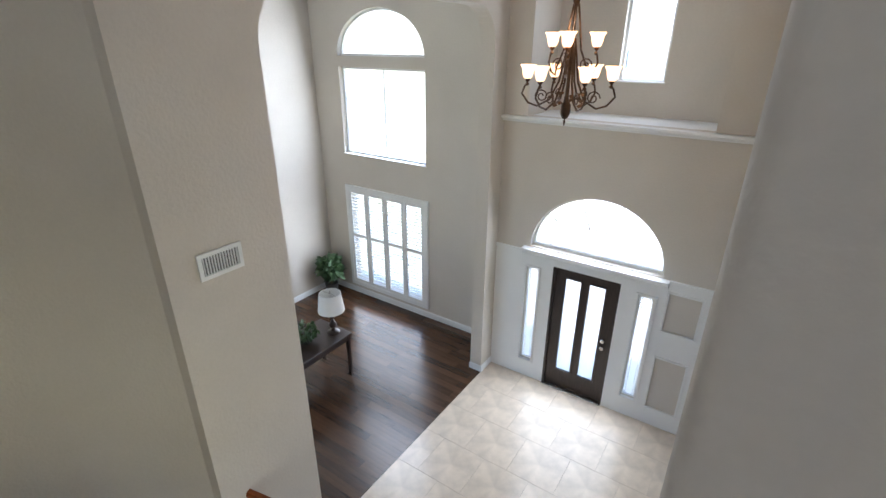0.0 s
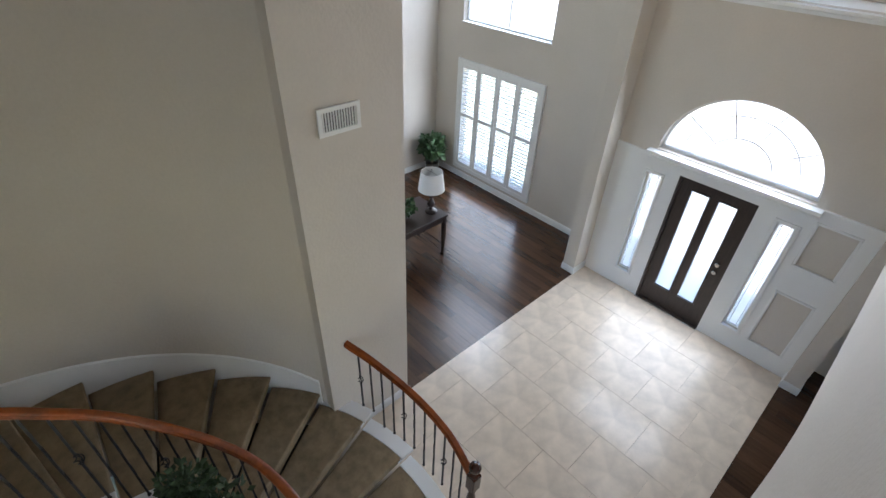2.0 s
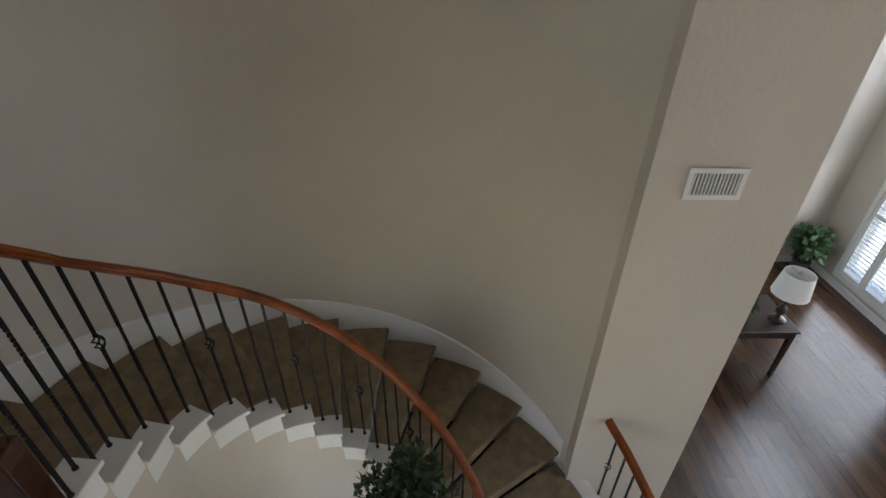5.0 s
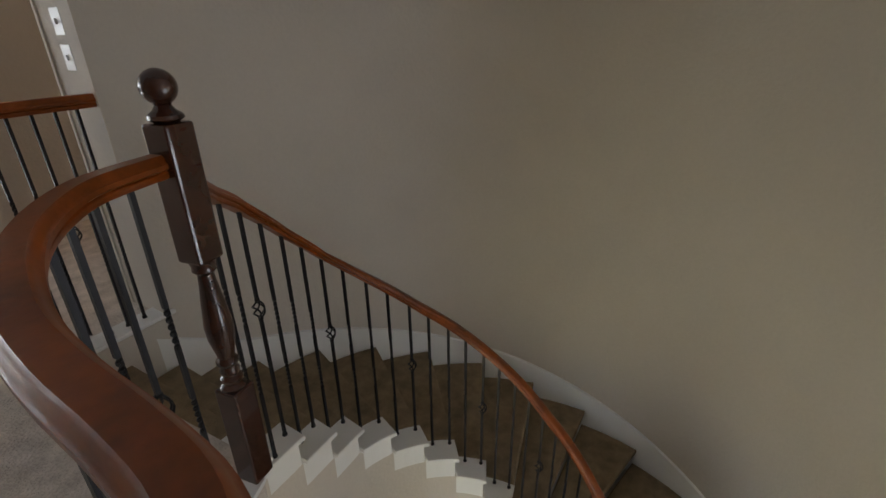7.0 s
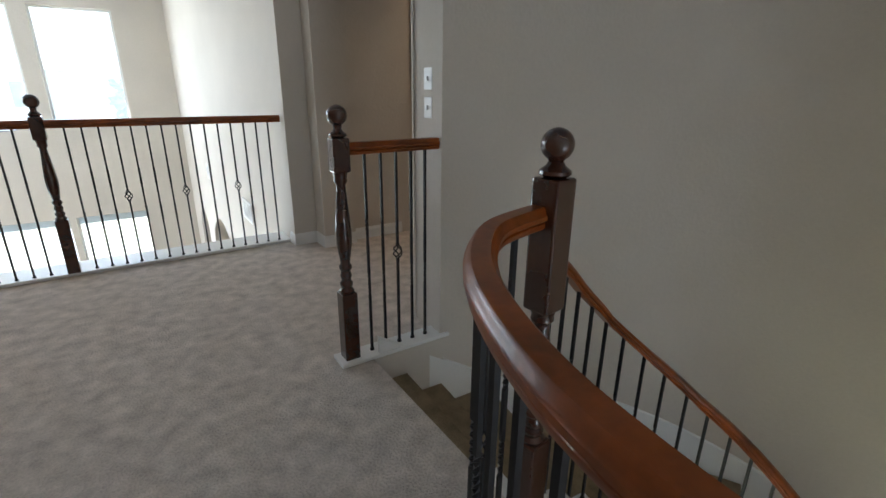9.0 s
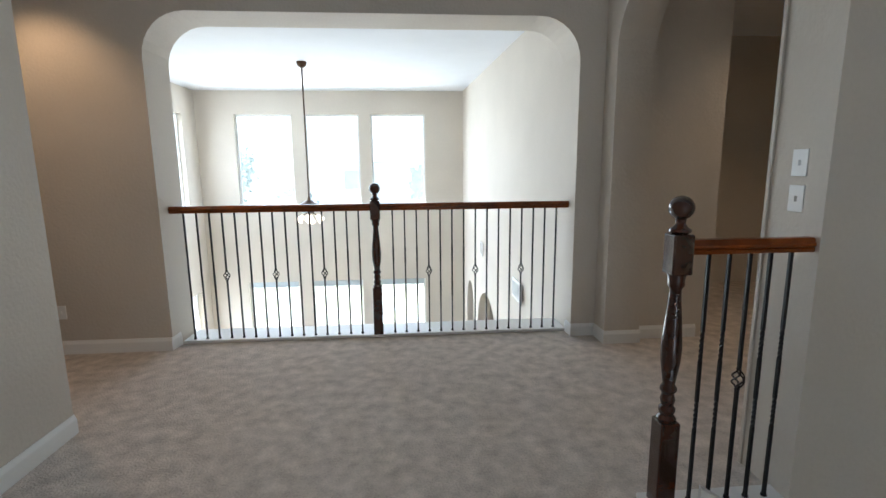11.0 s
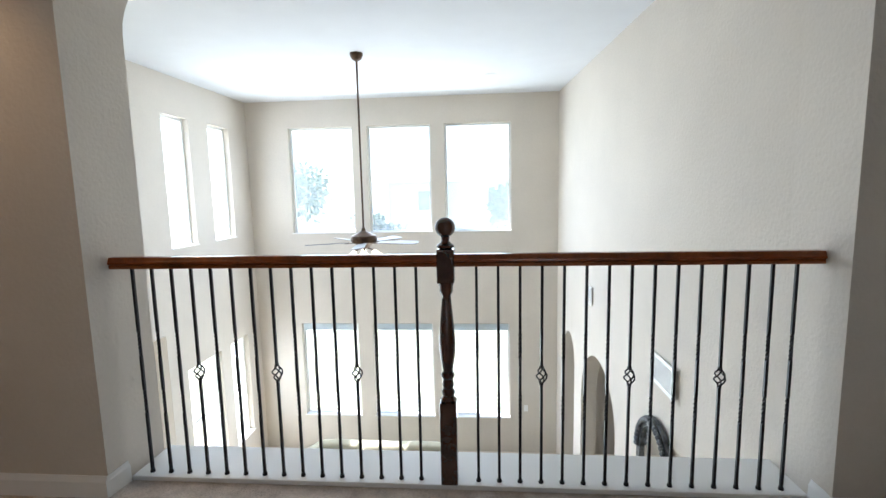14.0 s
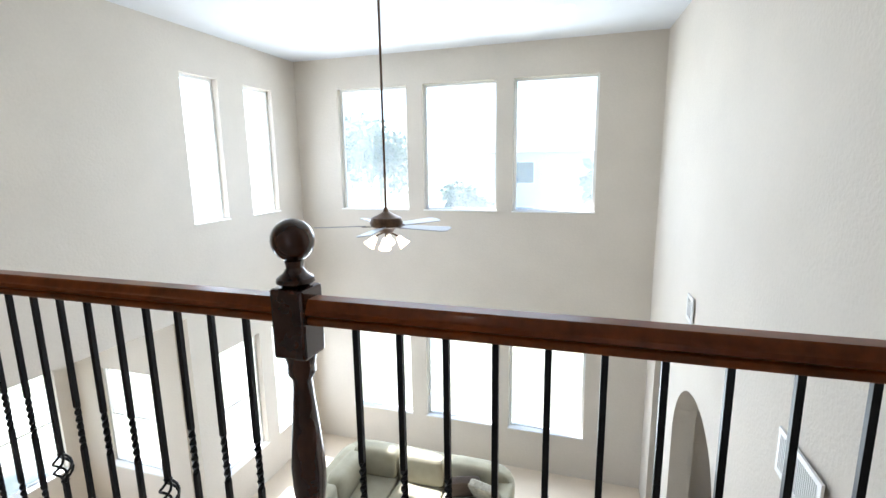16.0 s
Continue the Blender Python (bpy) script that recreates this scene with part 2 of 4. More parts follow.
# ---- large structure ----
GX0, GX1, GY = 0.70, 6.25, -11.56          # great room
RY0, RY1 = -5.80, -5.36                    # overlook wall, back and front
WX, EX, DY = -0.92, 2.07, 5.50             # foyer walls
LY, LX = 6.03, -5.2                        # living room


def stair_xy(n, r):
    """Place on nosing line n at the radius r; the first four steps run straight."""
    if n >= 4:
        a = radians(178 - (n - 10) * 13.8)
        return (CX + r * math.cos(a), CY + r * math.sin(a))
    a = radians(178 + 6 * 13.8)
    ex, ey = CX + r * math.cos(a), CY + r * math.sin(a)
    k = n / 4
    return (0.70 * (1 - k) + ex * k, (CY - r) * (1 - k) + ey * k)


def blend(x, table):
    for (a, p), (c, q) in zip(table, table[1:]):
        if x <= c:
            return p + (q - p) * max(0.0, (x - a) / (c - a))
    return table[-1][1]


def rail_r(n):
    """The well tightens on the way down and opens again at the foot."""
    return blend(n, ((0, 1.09), (4, 1.075), (5, 1.045), (6, 0.995), (7, 0.945), (8, 0.89), (9, 0.85), (10, 0.815), (12, 0.805), (13, 0.825), (14, 0.865), (15, 0.915), (18, 1.02)))


def rail_xy(n):
    if n >= 4:
        return stair_xy(n, rail_r(n))
    t = ((0, (0.685, -1.675)), (0.6, (0.59, -1.79)), (1.3, (0.445, -1.905)), (2, (0.28, -1.985)), (3, (0.055, -2.02)), (4, stair_xy(4, 1.075)))
    return (blend(n, [(k, p[0]) for k, p in t]), blend(n, [(k, p[1]) for k, p in t]))


def upper_floor():
    edge = [(0.66, -1.68), (0.75, -1.625), (0.90, -1.575), (1.0, -1.53), (1.08, -1.46), (1.16, -1.38), (1.24, -1.22), (1.295, -1.06), (1.325, -0.92), (1.345, -0.76), (1.36, -0.64), (1.40, -0.57), (1.47, -0.53), (1.60, -0.52), (1.85, -0.515), (EX, -0.515)]
    outline = edge + [(EX, 0.0), (4.0, 0.0), (4.0, -4.0), (5.6, -4.0), (5.6, RY1), (4.05, RY1), (4.05, RY0), (0.40, RY0), (0.40, RY1), (-0.75, RY1), (-0.75, -7.2), (-3.2, -7.2), (-3.2, -3.34), (0.166, -3.34), (0.166, -3.05), (0.66, -3.05)]
    structure("floor_landing", slab2d(bmesh.new(), outline, (), lambda u, v, d: (u, v, U - d), 0.32), M_CARPET, "beige plush carpet on the upstairs landing")
    # white board along the curved edge, under the balusters
    b = sweep(bmesh.new(), [(x, y, U + 0.004) for x, y in edge], [(-0.055, 0), (0.06, 0), (0.06, 0.022), (-0.055, 0.022)])
    structure("trim_landing_edge", b, M_TRIM)
    b = bmesh.new()
    box(b, 0.12, 0.86, -3.135, -2.985, U + 0.002, U + 0.028, 0.006)
    structure("trim_stair_board", b, M_TRIM)
    structure("trim_overlook_board", boxbm(0.41, 4.03, RY0 - 0.03, RY0 + 0.30, U + 0.002, U + 0.03, 0.005), M_TRIM)
    return edge


EDGE = upper_floor()
structure("floor_foyer_base", boxbm(WX, EX + 0.0, -3.9, DY + 0.1, -0.15, -0.012), M_GROUT)
structure("floor_living_base", boxbm(LX - 0.1, WX, -1.0, LY + 0.1, -0.15, -0.012), M_DARK)
structure("floor_east_base", boxbm(EX, 5.6, -0.5, LY, -0.15, -0.012), M_DARK)
structure("floor_great", boxbm(GX0 - 3.2, GX1 + 2.6, GY - 0.15, -3.9, GF - 0.12, GF), M_FLOORG, "pale stone tile floor of the great room")
structure("ceiling_upper", boxbm(LX - 0.3, GX1 + 0.3, GY - 0.3, LY + 0.8, CEIL, CEIL + 0.12), M_CEIL, "flat white ceiling")

# foyer and living room front walls
fan_arch = half_round(0.515, 2.26, 0.90, 0.85)
wall_y("wall_front_door", DY, 0.2, rect(WX, EX, -0.1, 4.0),
       [rect(-0.0, 0.94, -0.09, 2.03), rect(-0.41, -0.22, 0.32, 1.92), rect(1.18, 1.37, 0.32, 1.94), fan_arch])
wall_y("wall_niche_front", DY, 0.12, rect(WX, EX, 4.06, CEIL), [rect(-0.58, 1.62, 4.061, CEIL - 0.001)])
structure("wall_niche_left", boxbm(-0.70, -0.58, DY + 0.12, 6.35, 4.0, CEIL), M_WALL)
structure("wall_niche_right", boxbm(1.62, 1.74, DY + 0.12, 6.35, 4.0, CEIL), M_WALL)
wall_y("wall_niche_back", 6.35, 0.15, rect(-0.70, 1.74, 4.0, CEIL), [rect(0.28, 0.86, 4.47, 6.05)])
structure("wall_niche_floor", boxbm(-0.70, 1.74, DY + 0.2, 6.5, 3.85, 4.055), M_TRIM)
b = sweep(bmesh.new(), [(WX, DY, 3.98), (EX, DY, 3.98)], [(0, 0), (0.03, 0.0), (0.05, 0.03), (0.09, 0.045), (0.09, 0.075), (-0.20, 0.075), (-0.20, 0.0)])
structure("trim_niche_ledge", b, M_TRIM, "white moulded ledge below the high niche")
arch_low = half_round(-3.6, 4.72, 0.96, 0.74)
wall_y("wall_living_front", LY, 0.18, rect(LX, WX - 0.2, 0, CEIL),
       [rect(-4.55, -2.63, 2.98, 4.54), rect(-4.5, -2.68, 0.33, 2.32), arch_low])
structure("wall_living_west", boxbm(LX - 0.18, LX, -1.0, LY + 0.18, 0, CEIL), M_WALL)
wall_x("wall_foyer_west", WX - 0.2, 0.2, rect(0.90, LY, -0.1, CEIL), [soft_arch(1.78, 5.15, -0.09, 5.34, 0.42)])
wall_x("wall_foyer_east", EX, 0.18, rect(0.06, LY, -0.1, CEIL), [soft_arch(1.45, 5.32, -0.09, 2.8, 0.45)])
end = [(EX, 0.06), (EX, 0.045)] + [(EX + 0.03 - 0.03 * math.cos(a), 0.045 - 0.03 * math.sin(a)) for a in [math.pi / 2 * i / 6 for i in range(1, 7)]] + [(EX + 0.18, 0.015), (EX + 0.18, 0.06)]
structure("wall_foyer_east_end", slab2d(bmesh.new(), end, (), lambda u, v, d: (u, v, -0.1 + d), CEIL + 0.1), M_WALL, smooth=True)
structure("wall_east_room", boxbm(5.6, 5.75, -0.5, LY, 0, CEIL), M_WALL)
structure("wall_east_room_front", boxbm(EX + 0.18, 5.6, LY - 0.1, LY, 0, CEIL), M_WALL)


def curved_wall(name, r0, r1, n0, n1, z0, z1, material, steps=3, top=None, bottom=None, label="", parent=None):
    b = bmesh.new()
    rows = []
    for i in range(int((n1 - n0) * steps) + 1):
        n = n0 + i / steps
        zt = top(n) if top else z1
        zb = bottom(n) if bottom else z0
        a, c = stair_xy(n, r0), stair_xy(n, r1)
        rows.append([b.verts.new((*a, zb)), b.verts.new((*a, zt)), b.verts.new((*c, zt)), b.verts.new((*c, zb))])
    for p, q in zip(rows, rows[1:]):
        for k in range(4):
            b.faces.new((p[k], q[k], q[(k + 1) % 4], p[(k + 1) % 4]))
    b.faces.new(rows[0])
    b.faces.new(rows[-1][::-1])
    bmesh.ops.recalc_face_normals(b, faces=b.faces)
    return structure(name, b, material, label, parent, smooth=True)


NC = 14.5                                   # where the round wall meets the foyer wall
curved_wall("wall_stair_round", RO, RO + 0.12, 2.0, NC, 0, CEIL, M_WALL, label="tall curved beige wall round the staircase")
structure("wall_stair_end", boxbm(-0.16, 0.165, -3.34, -3.02, 0, CEIL), M_WALL)
structure("wall_hall_north", boxbm(-3.2, -0.16, -3.34, -3.20, 0, CEIL), M_WALL)
structure("wall_stair_corner", boxbm(WX - 0.2, WX, 0.83, 0.90, 0, CEIL), M_WALL)

# landing and hall walls
wall_y("wall_overlook", RY0, RY1 - RY0, rect(-0.75, 5.6, GF, CEIL), [soft_arch(0.405, 4.05, U - 0.1, 5.86, 0.36)], label="beige wall with a wide opening with rounded corners")
wall_x("wall_passage", -0.155, 0.33, rect(RY1, -3.34, U - 0.2, CEIL), [soft_arch(-5.13, -3.36, U - 0.1, 5.98, 0.45)], label="thick beige wall with a round-cornered archway")
structure("wall_hall_pier", boxbm(-0.75, -0.155, RY1, RY1 + 0.13, U, CEIL), M_WALL)
wall_x("wall_hall_inner", -0.87, 0.12, rect(-7.2, RY1 + 0.13, U, CEIL), (), M_WALL)
structure("wall_hall_west", boxbm(-3.32, -3.2, -7.3, -3.2, U, CEIL), M_WALL)
structure("wall_hall_end", boxbm(-3.2, -0.75, -7.32, -7.2, U, CEIL), M_WALL)
structure("wall_landing_east", boxbm(4.0, 4.14, -4.0, 0.0, U, CEIL), M_WALL)
structure("wall_alcove_north", boxbm(4.14, 5.6, -4.12, -4.0, U, CEIL), M_WALL)
structure("wall_alcove_east", boxbm(5.6, 5.74, RY1, -4.0, U, CEIL), M_WALL)
structure("wall_landing_north", boxbm(EX + 0.18, 4.14, 0.0, 0.12, 0, CEIL), M_WALL)
structure("wall_below_landing", boxbm(-2.4, GX1, -3.95, -3.85, GF, U - 0.32), M_WALL)

# great room
wx = [(1.51, 2.67), (2.91, 4.05), (4.31, 5.48)]
wl = [(1.54, 2.69), (2.94, 4.07), (4.34, 5.43)]
wall_y("wall_great_back", GY, -0.2, rect(GX0 - 0.2, GX1 + 0.2, GF - 0.1, CEIL), [rect(a, c, 3.85, 5.75) for a, c in wx] + [rect(a, c, 0.35, 2.16) for a, c in wl])
side_hi = [(-9.84, -9.24), (-10.94, -10.32)]
side_lo = [(-10.22, -9.34), (-11.10, -10.50)]
wall_x("wall_great_side", GX1, 0.2, rect(GY, RY0, GF - 0.1, CEIL), [rect(a, c, 3.86, 5.69) for a, c in side_hi] + [rect(a, c, 0.28, 2.10) for a, c in side_lo] + [rect(-8.95, -6.3, GF - 0.09, 2.74)])
structure("wall_below_stub_railing", boxbm(0.166, 0.70, -3.10, -2.99, 0, U - 0.001), M_WALL)


def inner_x(y):
    """The great room's tall wall runs slightly askew."""
    return 0.695 - 0.30 * (y - GY) / (RY0 - GY)


structure("wall_great_inner", slab2d(bmesh.new(), rect(GY, RY0, GF - 0.1, CEIL), [half_round(-10.65, 1.8, 0.36, 0.5) + [(-11.01, GF - 0.09), (-10.29, GF - 0.09)], half_round(-9.15, 1.65, 0.73, 0.75) + [(-9.88, GF - 0.09), (-8.42, GF - 0.09)]], lambda u, v, d: (inner_x(u) - d, u, v), 0.22), M_WALL, "tall plain beige wall with two archways")
structure("wall_great_corridor", boxbm(GX0 - 1.6, GX0 - 1.5, GY, RY0, GF, U), M_WALL)
structure("ceiling_corridor", boxbm(GX0 - 1.6, GX0 - 0.35, GY, RY0, 2.75, 2.85), M_CEIL)
structure("wall_corridor_end", boxbm(GX0 - 1.6, GX0 - 0.201, GY - 0.2, GY - 0.001, GF - 0.1, U), M_WALL)
# breakfast nook beyond the great room
nook = [(-8.68, -7.92), (-7.70, -6.94), (-6.72, -5.96)]
structure("ceiling_nook", boxbm(GX1 + 0.2, GX1 + 2.9, -10.0, -5.5, 2.75, 2.85), M_CEIL)
wall_x("wall_nook_outer", GX1 + 2.1, 0.15, rect(-9.05, -5.5, GF - 0.1, 2.8), [rect(a, c, 0.45, 1.92) for a, c in nook])
wall_y("wall_nook_south", -8.93, -0.12, rect(GX1 + 0.2, GX1 + 2.1, GF - 0.1, 2.8), [rect(6.95, 7.90, 0.45, 1.92)])
structure("wall_nook_north", boxbm(GX1 + 0.2, GX1 + 2.1, -5.6, -5.5, GF, 2.8), M_WALL)


# ---- baseboards and trim ----
def base_run(name, pts, h=0.12, t=0.018, z=0.0):
    structure(name, sweep(bmesh.new(), [(x, y, z + 0.001) for x, y in pts], [(0.001, 0), (t, 0), (t, h - 0.03), (t * 0.5, h - 0.008), (t * 0.4, h), (0.001, h)]), M_TRIM)


base_run("baseboard_living", [(LX, LY), (WX - 0.2, LY)])
base_run("baseboard_living_west", [(LX, -0.9), (LX, LY)])
base_run("baseboard_pier", [(WX - 0.2, LY), (WX - 0.2, 5.15), (WX, 5.15), (WX, DY)])
base_run("baseboard_jamb", [(WX, 0.92), (WX, 1.78), (WX - 0.2, 1.78)])
base_run("baseboard_east_pier", [(EX, DY), (EX, 5.32), (EX + 0.18, 5.32), (EX + 0.18, LY - 0.1)])
base_run("baseboard_great", [(GX1, GY), (GX0, GY)][::-1], z=GF)
base_run("baseboard_great_side", [(GX1, -8.96), (GX1, GY)][::-1], z=GF)
base_run("baseboard_great_inner", [(inner_x(RY0), RY0), (inner_x(-8.42), -8.42)][::-1], z=GF)
base_run("baseboard_overlook_left", [(5.6, RY1), (4.05, RY1), (4.05, RY0 + 0.3)], z=U)
base_run("baseboard_overlook_right", [(0.40, RY0 + 0.3), (0.40, RY1), (0.175, RY1), (0.175, -5.13), (-0.155, -5.13), (-0.155, RY1 + 0.13), (-0.75, RY1 + 0.13)], z=U)
base_run("baseboard_landing_east", [(4.0, -4.0), (4.0, 0)][::-1], z=U)
base_run("baseboard_switch_wall", [(-3.2, -3.34), (0.165, -3.34), (0.165, -3.14)][::-1], z=U)
base_run("baseboard_hall_west", [(-3.2, -7.2), (-3.2, -3.34)], z=U)

# white panelling round the door
b = bmesh.new()
for x0, x1, z0, z1 in ((WX, -0.46, 0, 2.14), (-0.46, -0.41, 0.0, 2.14), (-0.41, -0.22, 0, 0.32), (-0.41, -0.22, 1.92, 2.14), (-0.22, -0.0, 0, 2.14), (0.0, 0.94, 2.03, 2.14),
                       (0.94, 1.18, 0, 2.14), (1.18, 1.37, 0, 0.32), (1.18, 1.37, 1.94, 2.14), (1.37, 1.50, 0, 2.20), (1.50, 1.93, 0, 0.26), (1.50, 1.93, 1.13, 1.50), (1.50, 1.93, 2.10, 2.20), (1.93, EX, 0, 2.20)):
    box(b, x0, x1, DY - 0.02, DY - 0.001, z0 + 0.001, z1)
structure("trim_door_panelling", b, M_TRIM, "white painted panelling beside the front door")
b = bmesh.new()
for z0, z1 in ((0.26, 1.13), (1.50, 2.10)):
    for q in ((1.50, 1.93, z0, z0 + 0.03), (1.50, 1.93, z1 - 0.03, z1), (1.50, 1.53, z0 + 0.03, z1 - 0.03), (1.90, 1.93, z0 + 0.03, z1 - 0.03)):
        box(b, q[0], q[1], DY - 0.032, DY - 0.003, q[2], q[3], 0.006)
for cx0, cx1, z0, z1 in ((-0.45, -0.18, 0.28, 1.96), (1.14, 1.41, 0.28, 1.98)):
    for q in ((cx0, cx1, z0, z0 + 0.035), (cx0, cx1, z1 - 0.035, z1), (cx0, cx0 + 0.035, z0 + 0.035, z1 - 0.035), (cx1 - 0.035, cx1, z0 + 0.035, z1 - 0.035)):
        box(b, q[0], q[1], DY - 0.04, DY - 0.019, q[2], q[3], 0.005)
structure("trim_panel_moulding", b, M_TRIM)
b = sweep(bmesh.new(), [(-0.48, DY, 2.14), (1.50, DY, 2.14)], [(0, 0), (0.05, 0), (0.07, 0.03), (0.12, 0.06), (0.12, 0.10), (-0.18, 0.10), (-0.18, 0.0)])
structure("trim_fanlight_sill", b, M_TRIM, "white moulded shelf under the half-round window")
structure("trim_wainscot_cap_left", boxbm(WX, -0.48, DY - 0.04, DY - 0.001, 2.14, 2.19, 0.006), M_TRIM)
structure("trim_wainscot_cap_right", boxbm(1.50, EX, DY - 0.04, DY - 0.001, 2.20, 2.25, 0.006), M_TRIM)


# ---- windows ----
def frame_bm(outer, inner, f, depth):
    return slab2d(bmesh.new(), outer, [inner], f, depth)


def window_y(name, x0, x1, z0, z1, y, side, cols=1, rows=1, fw=0.035, label="white framed window, sky bright behind it"):
    """side: +1 when outdoors lies toward +y."""
    w = new(name)
    tagged(w, label, kind="structure")
    f = lambda u, v, d: (u, y + side * (0.09 + d), v)
    part("window_frame", frame_bm(rect(x0, x1, z0, z1), rect(x0 + fw, x1 - fw, z0 + fw, z1 - fw), f, 0.05), M_TRIM, w)
    part("window_sill", boxbm(x0 - 0.01, x1 + 0.01, min(y - side * 0.02, y + side * 0.088), max(y - side * 0.02, y + side * 0.088), z0 + 0.001, z0 + 0.02, 0.003), M_TRIM, w)
    bw = 0.022
    b, some = bmesh.new(), False
    for i in range(1, cols):
        c = x0 + (x1 - x0) * i / cols
        box(b, c - bw / 2, c + bw / 2, y + side * 0.12 - 0.012, y + side * 0.12 + 0.012, z0 + fw, z1 - fw)
        some = True
    for i in range(1, rows):
        c = z0 + (z1 - z0) * i / rows
        box(b, x0 + fw, x1 - fw, y + side * 0.12 - 0.010, y + side * 0.12 + 0.010, c - bw / 2, c + bw / 2)
        some = True
    if some:
        part("mullion", b, M_TRIM, w)
    else:
        b.free()
    g = part("pane", boxbm(x0 + fw, x1 - fw, y + side * 0.117, y + side * 0.122, z0 + fw, z1 - fw), M_GLASS, w)
    g.visible_shadow = False
    return w


def window_x(name, y0, y1, z0, z1, x, cols=1, rows=1, fw=0.035):
    w = new(name)
    tagged(w, "white framed window in a deep plaster opening", kind="structure")
    f = lambda u, v, d: (x + 0.09 + d, u, v)
    part("window_frame", frame_bm(rect(y0, y1, z0, z1), rect(y0 + fw, y1 - fw, z0 + fw, z1 - fw), f, 0.05), M_TRIM, w)
    part("window_sill", boxbm(x - 0.02, x + 0.088, y0 - 0.01, y1 + 0.01, z0 + 0.001, z0 + 0.02, 0.003), M_TRIM, w)
    if rows > 1 or cols > 1:
        b = bmesh.new()
        for i in range(1, rows):
            c = z0 + (z1 - z0) * i / rows
            box(b, x + 0.108, x + 0.132, y0 + fw, y1 - fw, c - 0.012, c + 0.012)
        for i in range(1, cols):
            c = y0 + (y1 - y0) * i / cols
            box(b, x + 0.110, x + 0.130, c - 0.011, c + 0.011, z0 + fw, z1 - fw)
        part("mullion", b, M_TRIM, w)
    g = part("pane", boxbm(x + 0.117, x + 0.122, y0 + fw, y1 - fw, z0 + fw, z1 - fw), M_GLASS, w)
    g.visible_shadow = False
    return w


k = 1
for a, c in wx:
    window_y(f"window_{k}", a, c, 3.85, 5.75, GY, -1)
    a, c = wl[k // 2]
    w = window_y(f"window_{k + 1}", a, c, 0.35, 2.16, GY, -1, label="tall lower window with a raised pale blue blind")
    bl = bmesh.new()
    for s in range(5):
        box(bl, a + 0.03, c - 0.03, GY - 0.06, GY - 0.03, 2.03 + s * 0.024, 2.03 + s * 0.024 + 0.018)
    part("blind", bl, mat("blind slat " + str(k), (0.55, 0.62, 0.66), 0.5), w, "raised stack of pale blue blind slats")
    k += 2
for a, c in side_hi:
    window_x(f"window_{k}", a, c, 3.86, 5.69, GX1)
    k += 1
for a, c in side_lo:
    window_x(f"window_{k}", a, c, 0.28, 2.10, GX1, rows=2)
    k += 1
for a, c in nook:
    window_x(f"window_{k}", a, c, 0.45, 1.92, GX1 + 2.1, rows=2)
    k += 1
window_y(f"window_{k}", 6.95, 7.90, 0.45, 1.92, -8.93, -1, rows=2)
window_y(f"window_{k + 1}", 0.28, 0.86, 4.47, 6.05, 6.35, 1)
window_y(f"window_{k + 2}", -4.55, -2.63, 2.98, 4.54, LY, 1, cols=2)
k += 3


def arch_window(name, cx, z0, rx, rz, y, rays, label):
    w = new(name)
    tagged(w, label, kind="structure")
    f = lambda u, v, d: (u, y + 0.09 + d, v)
    part("window_frame", frame_bm(half_round(cx, z0, rx, rz), half_round(cx, z0 + 0.035, rx - 0.035, rz - 0.07), f, 0.05), M_TRIM, w)
    g = part("pane", slab2d(bmesh.new(), half_round(cx, z0 + 0.035, rx - 0.035, rz - 0.07), (), lambda u, v, d: (u, y + 0.117 + d, v), 0.005), M_GLASS, w)
    g.visible_shadow = False
    if rays:
        for i in range(1, rays):
            a = math.pi * i / rays
            p0 = (cx + rx * 0.42 * math.cos(a), y + 0.11, z0 + 0.03 + rz * 0.42 * math.sin(a))
            p1 = (cx + (rx - 0.04) * math.cos(a), y + 0.11, z0 + (rz - 0.05) * math.sin(a))
            part("came", tube(bmesh.new(), [p0, p1], 0.007, 6), M_STEEL, w)
        part("came", tube(bmesh.new(), [(cx + rx * 0.42 * math.cos(math.pi * i / 16), y + 0.11, z0 + 0.03 + rz * 0.42 * math.sin(math.pi * i / 16)) for i in range(17)], 0.007, 6), M_STEEL, w)
        part("came", tube(bmesh.new(), [(cx + rx * 0.72 * math.cos(math.pi * i / 20), y + 0.11, z0 + 0.03 + rz * 0.72 * math.sin(math.pi * i / 20)) for i in range(21)], 0.006, 6), M_STEEL, w)
    return w


arch_window(f"window_{k}", 0.515, 2.26, 0.90, 0.85, DY, 5, "half-round window with leaded sunburst glass above the front door")
arch_window(f"window_{k + 1}", -3.6, 4.72, 0.96, 0.74, LY, 0, "half-round window with a plain white frame")
k += 2


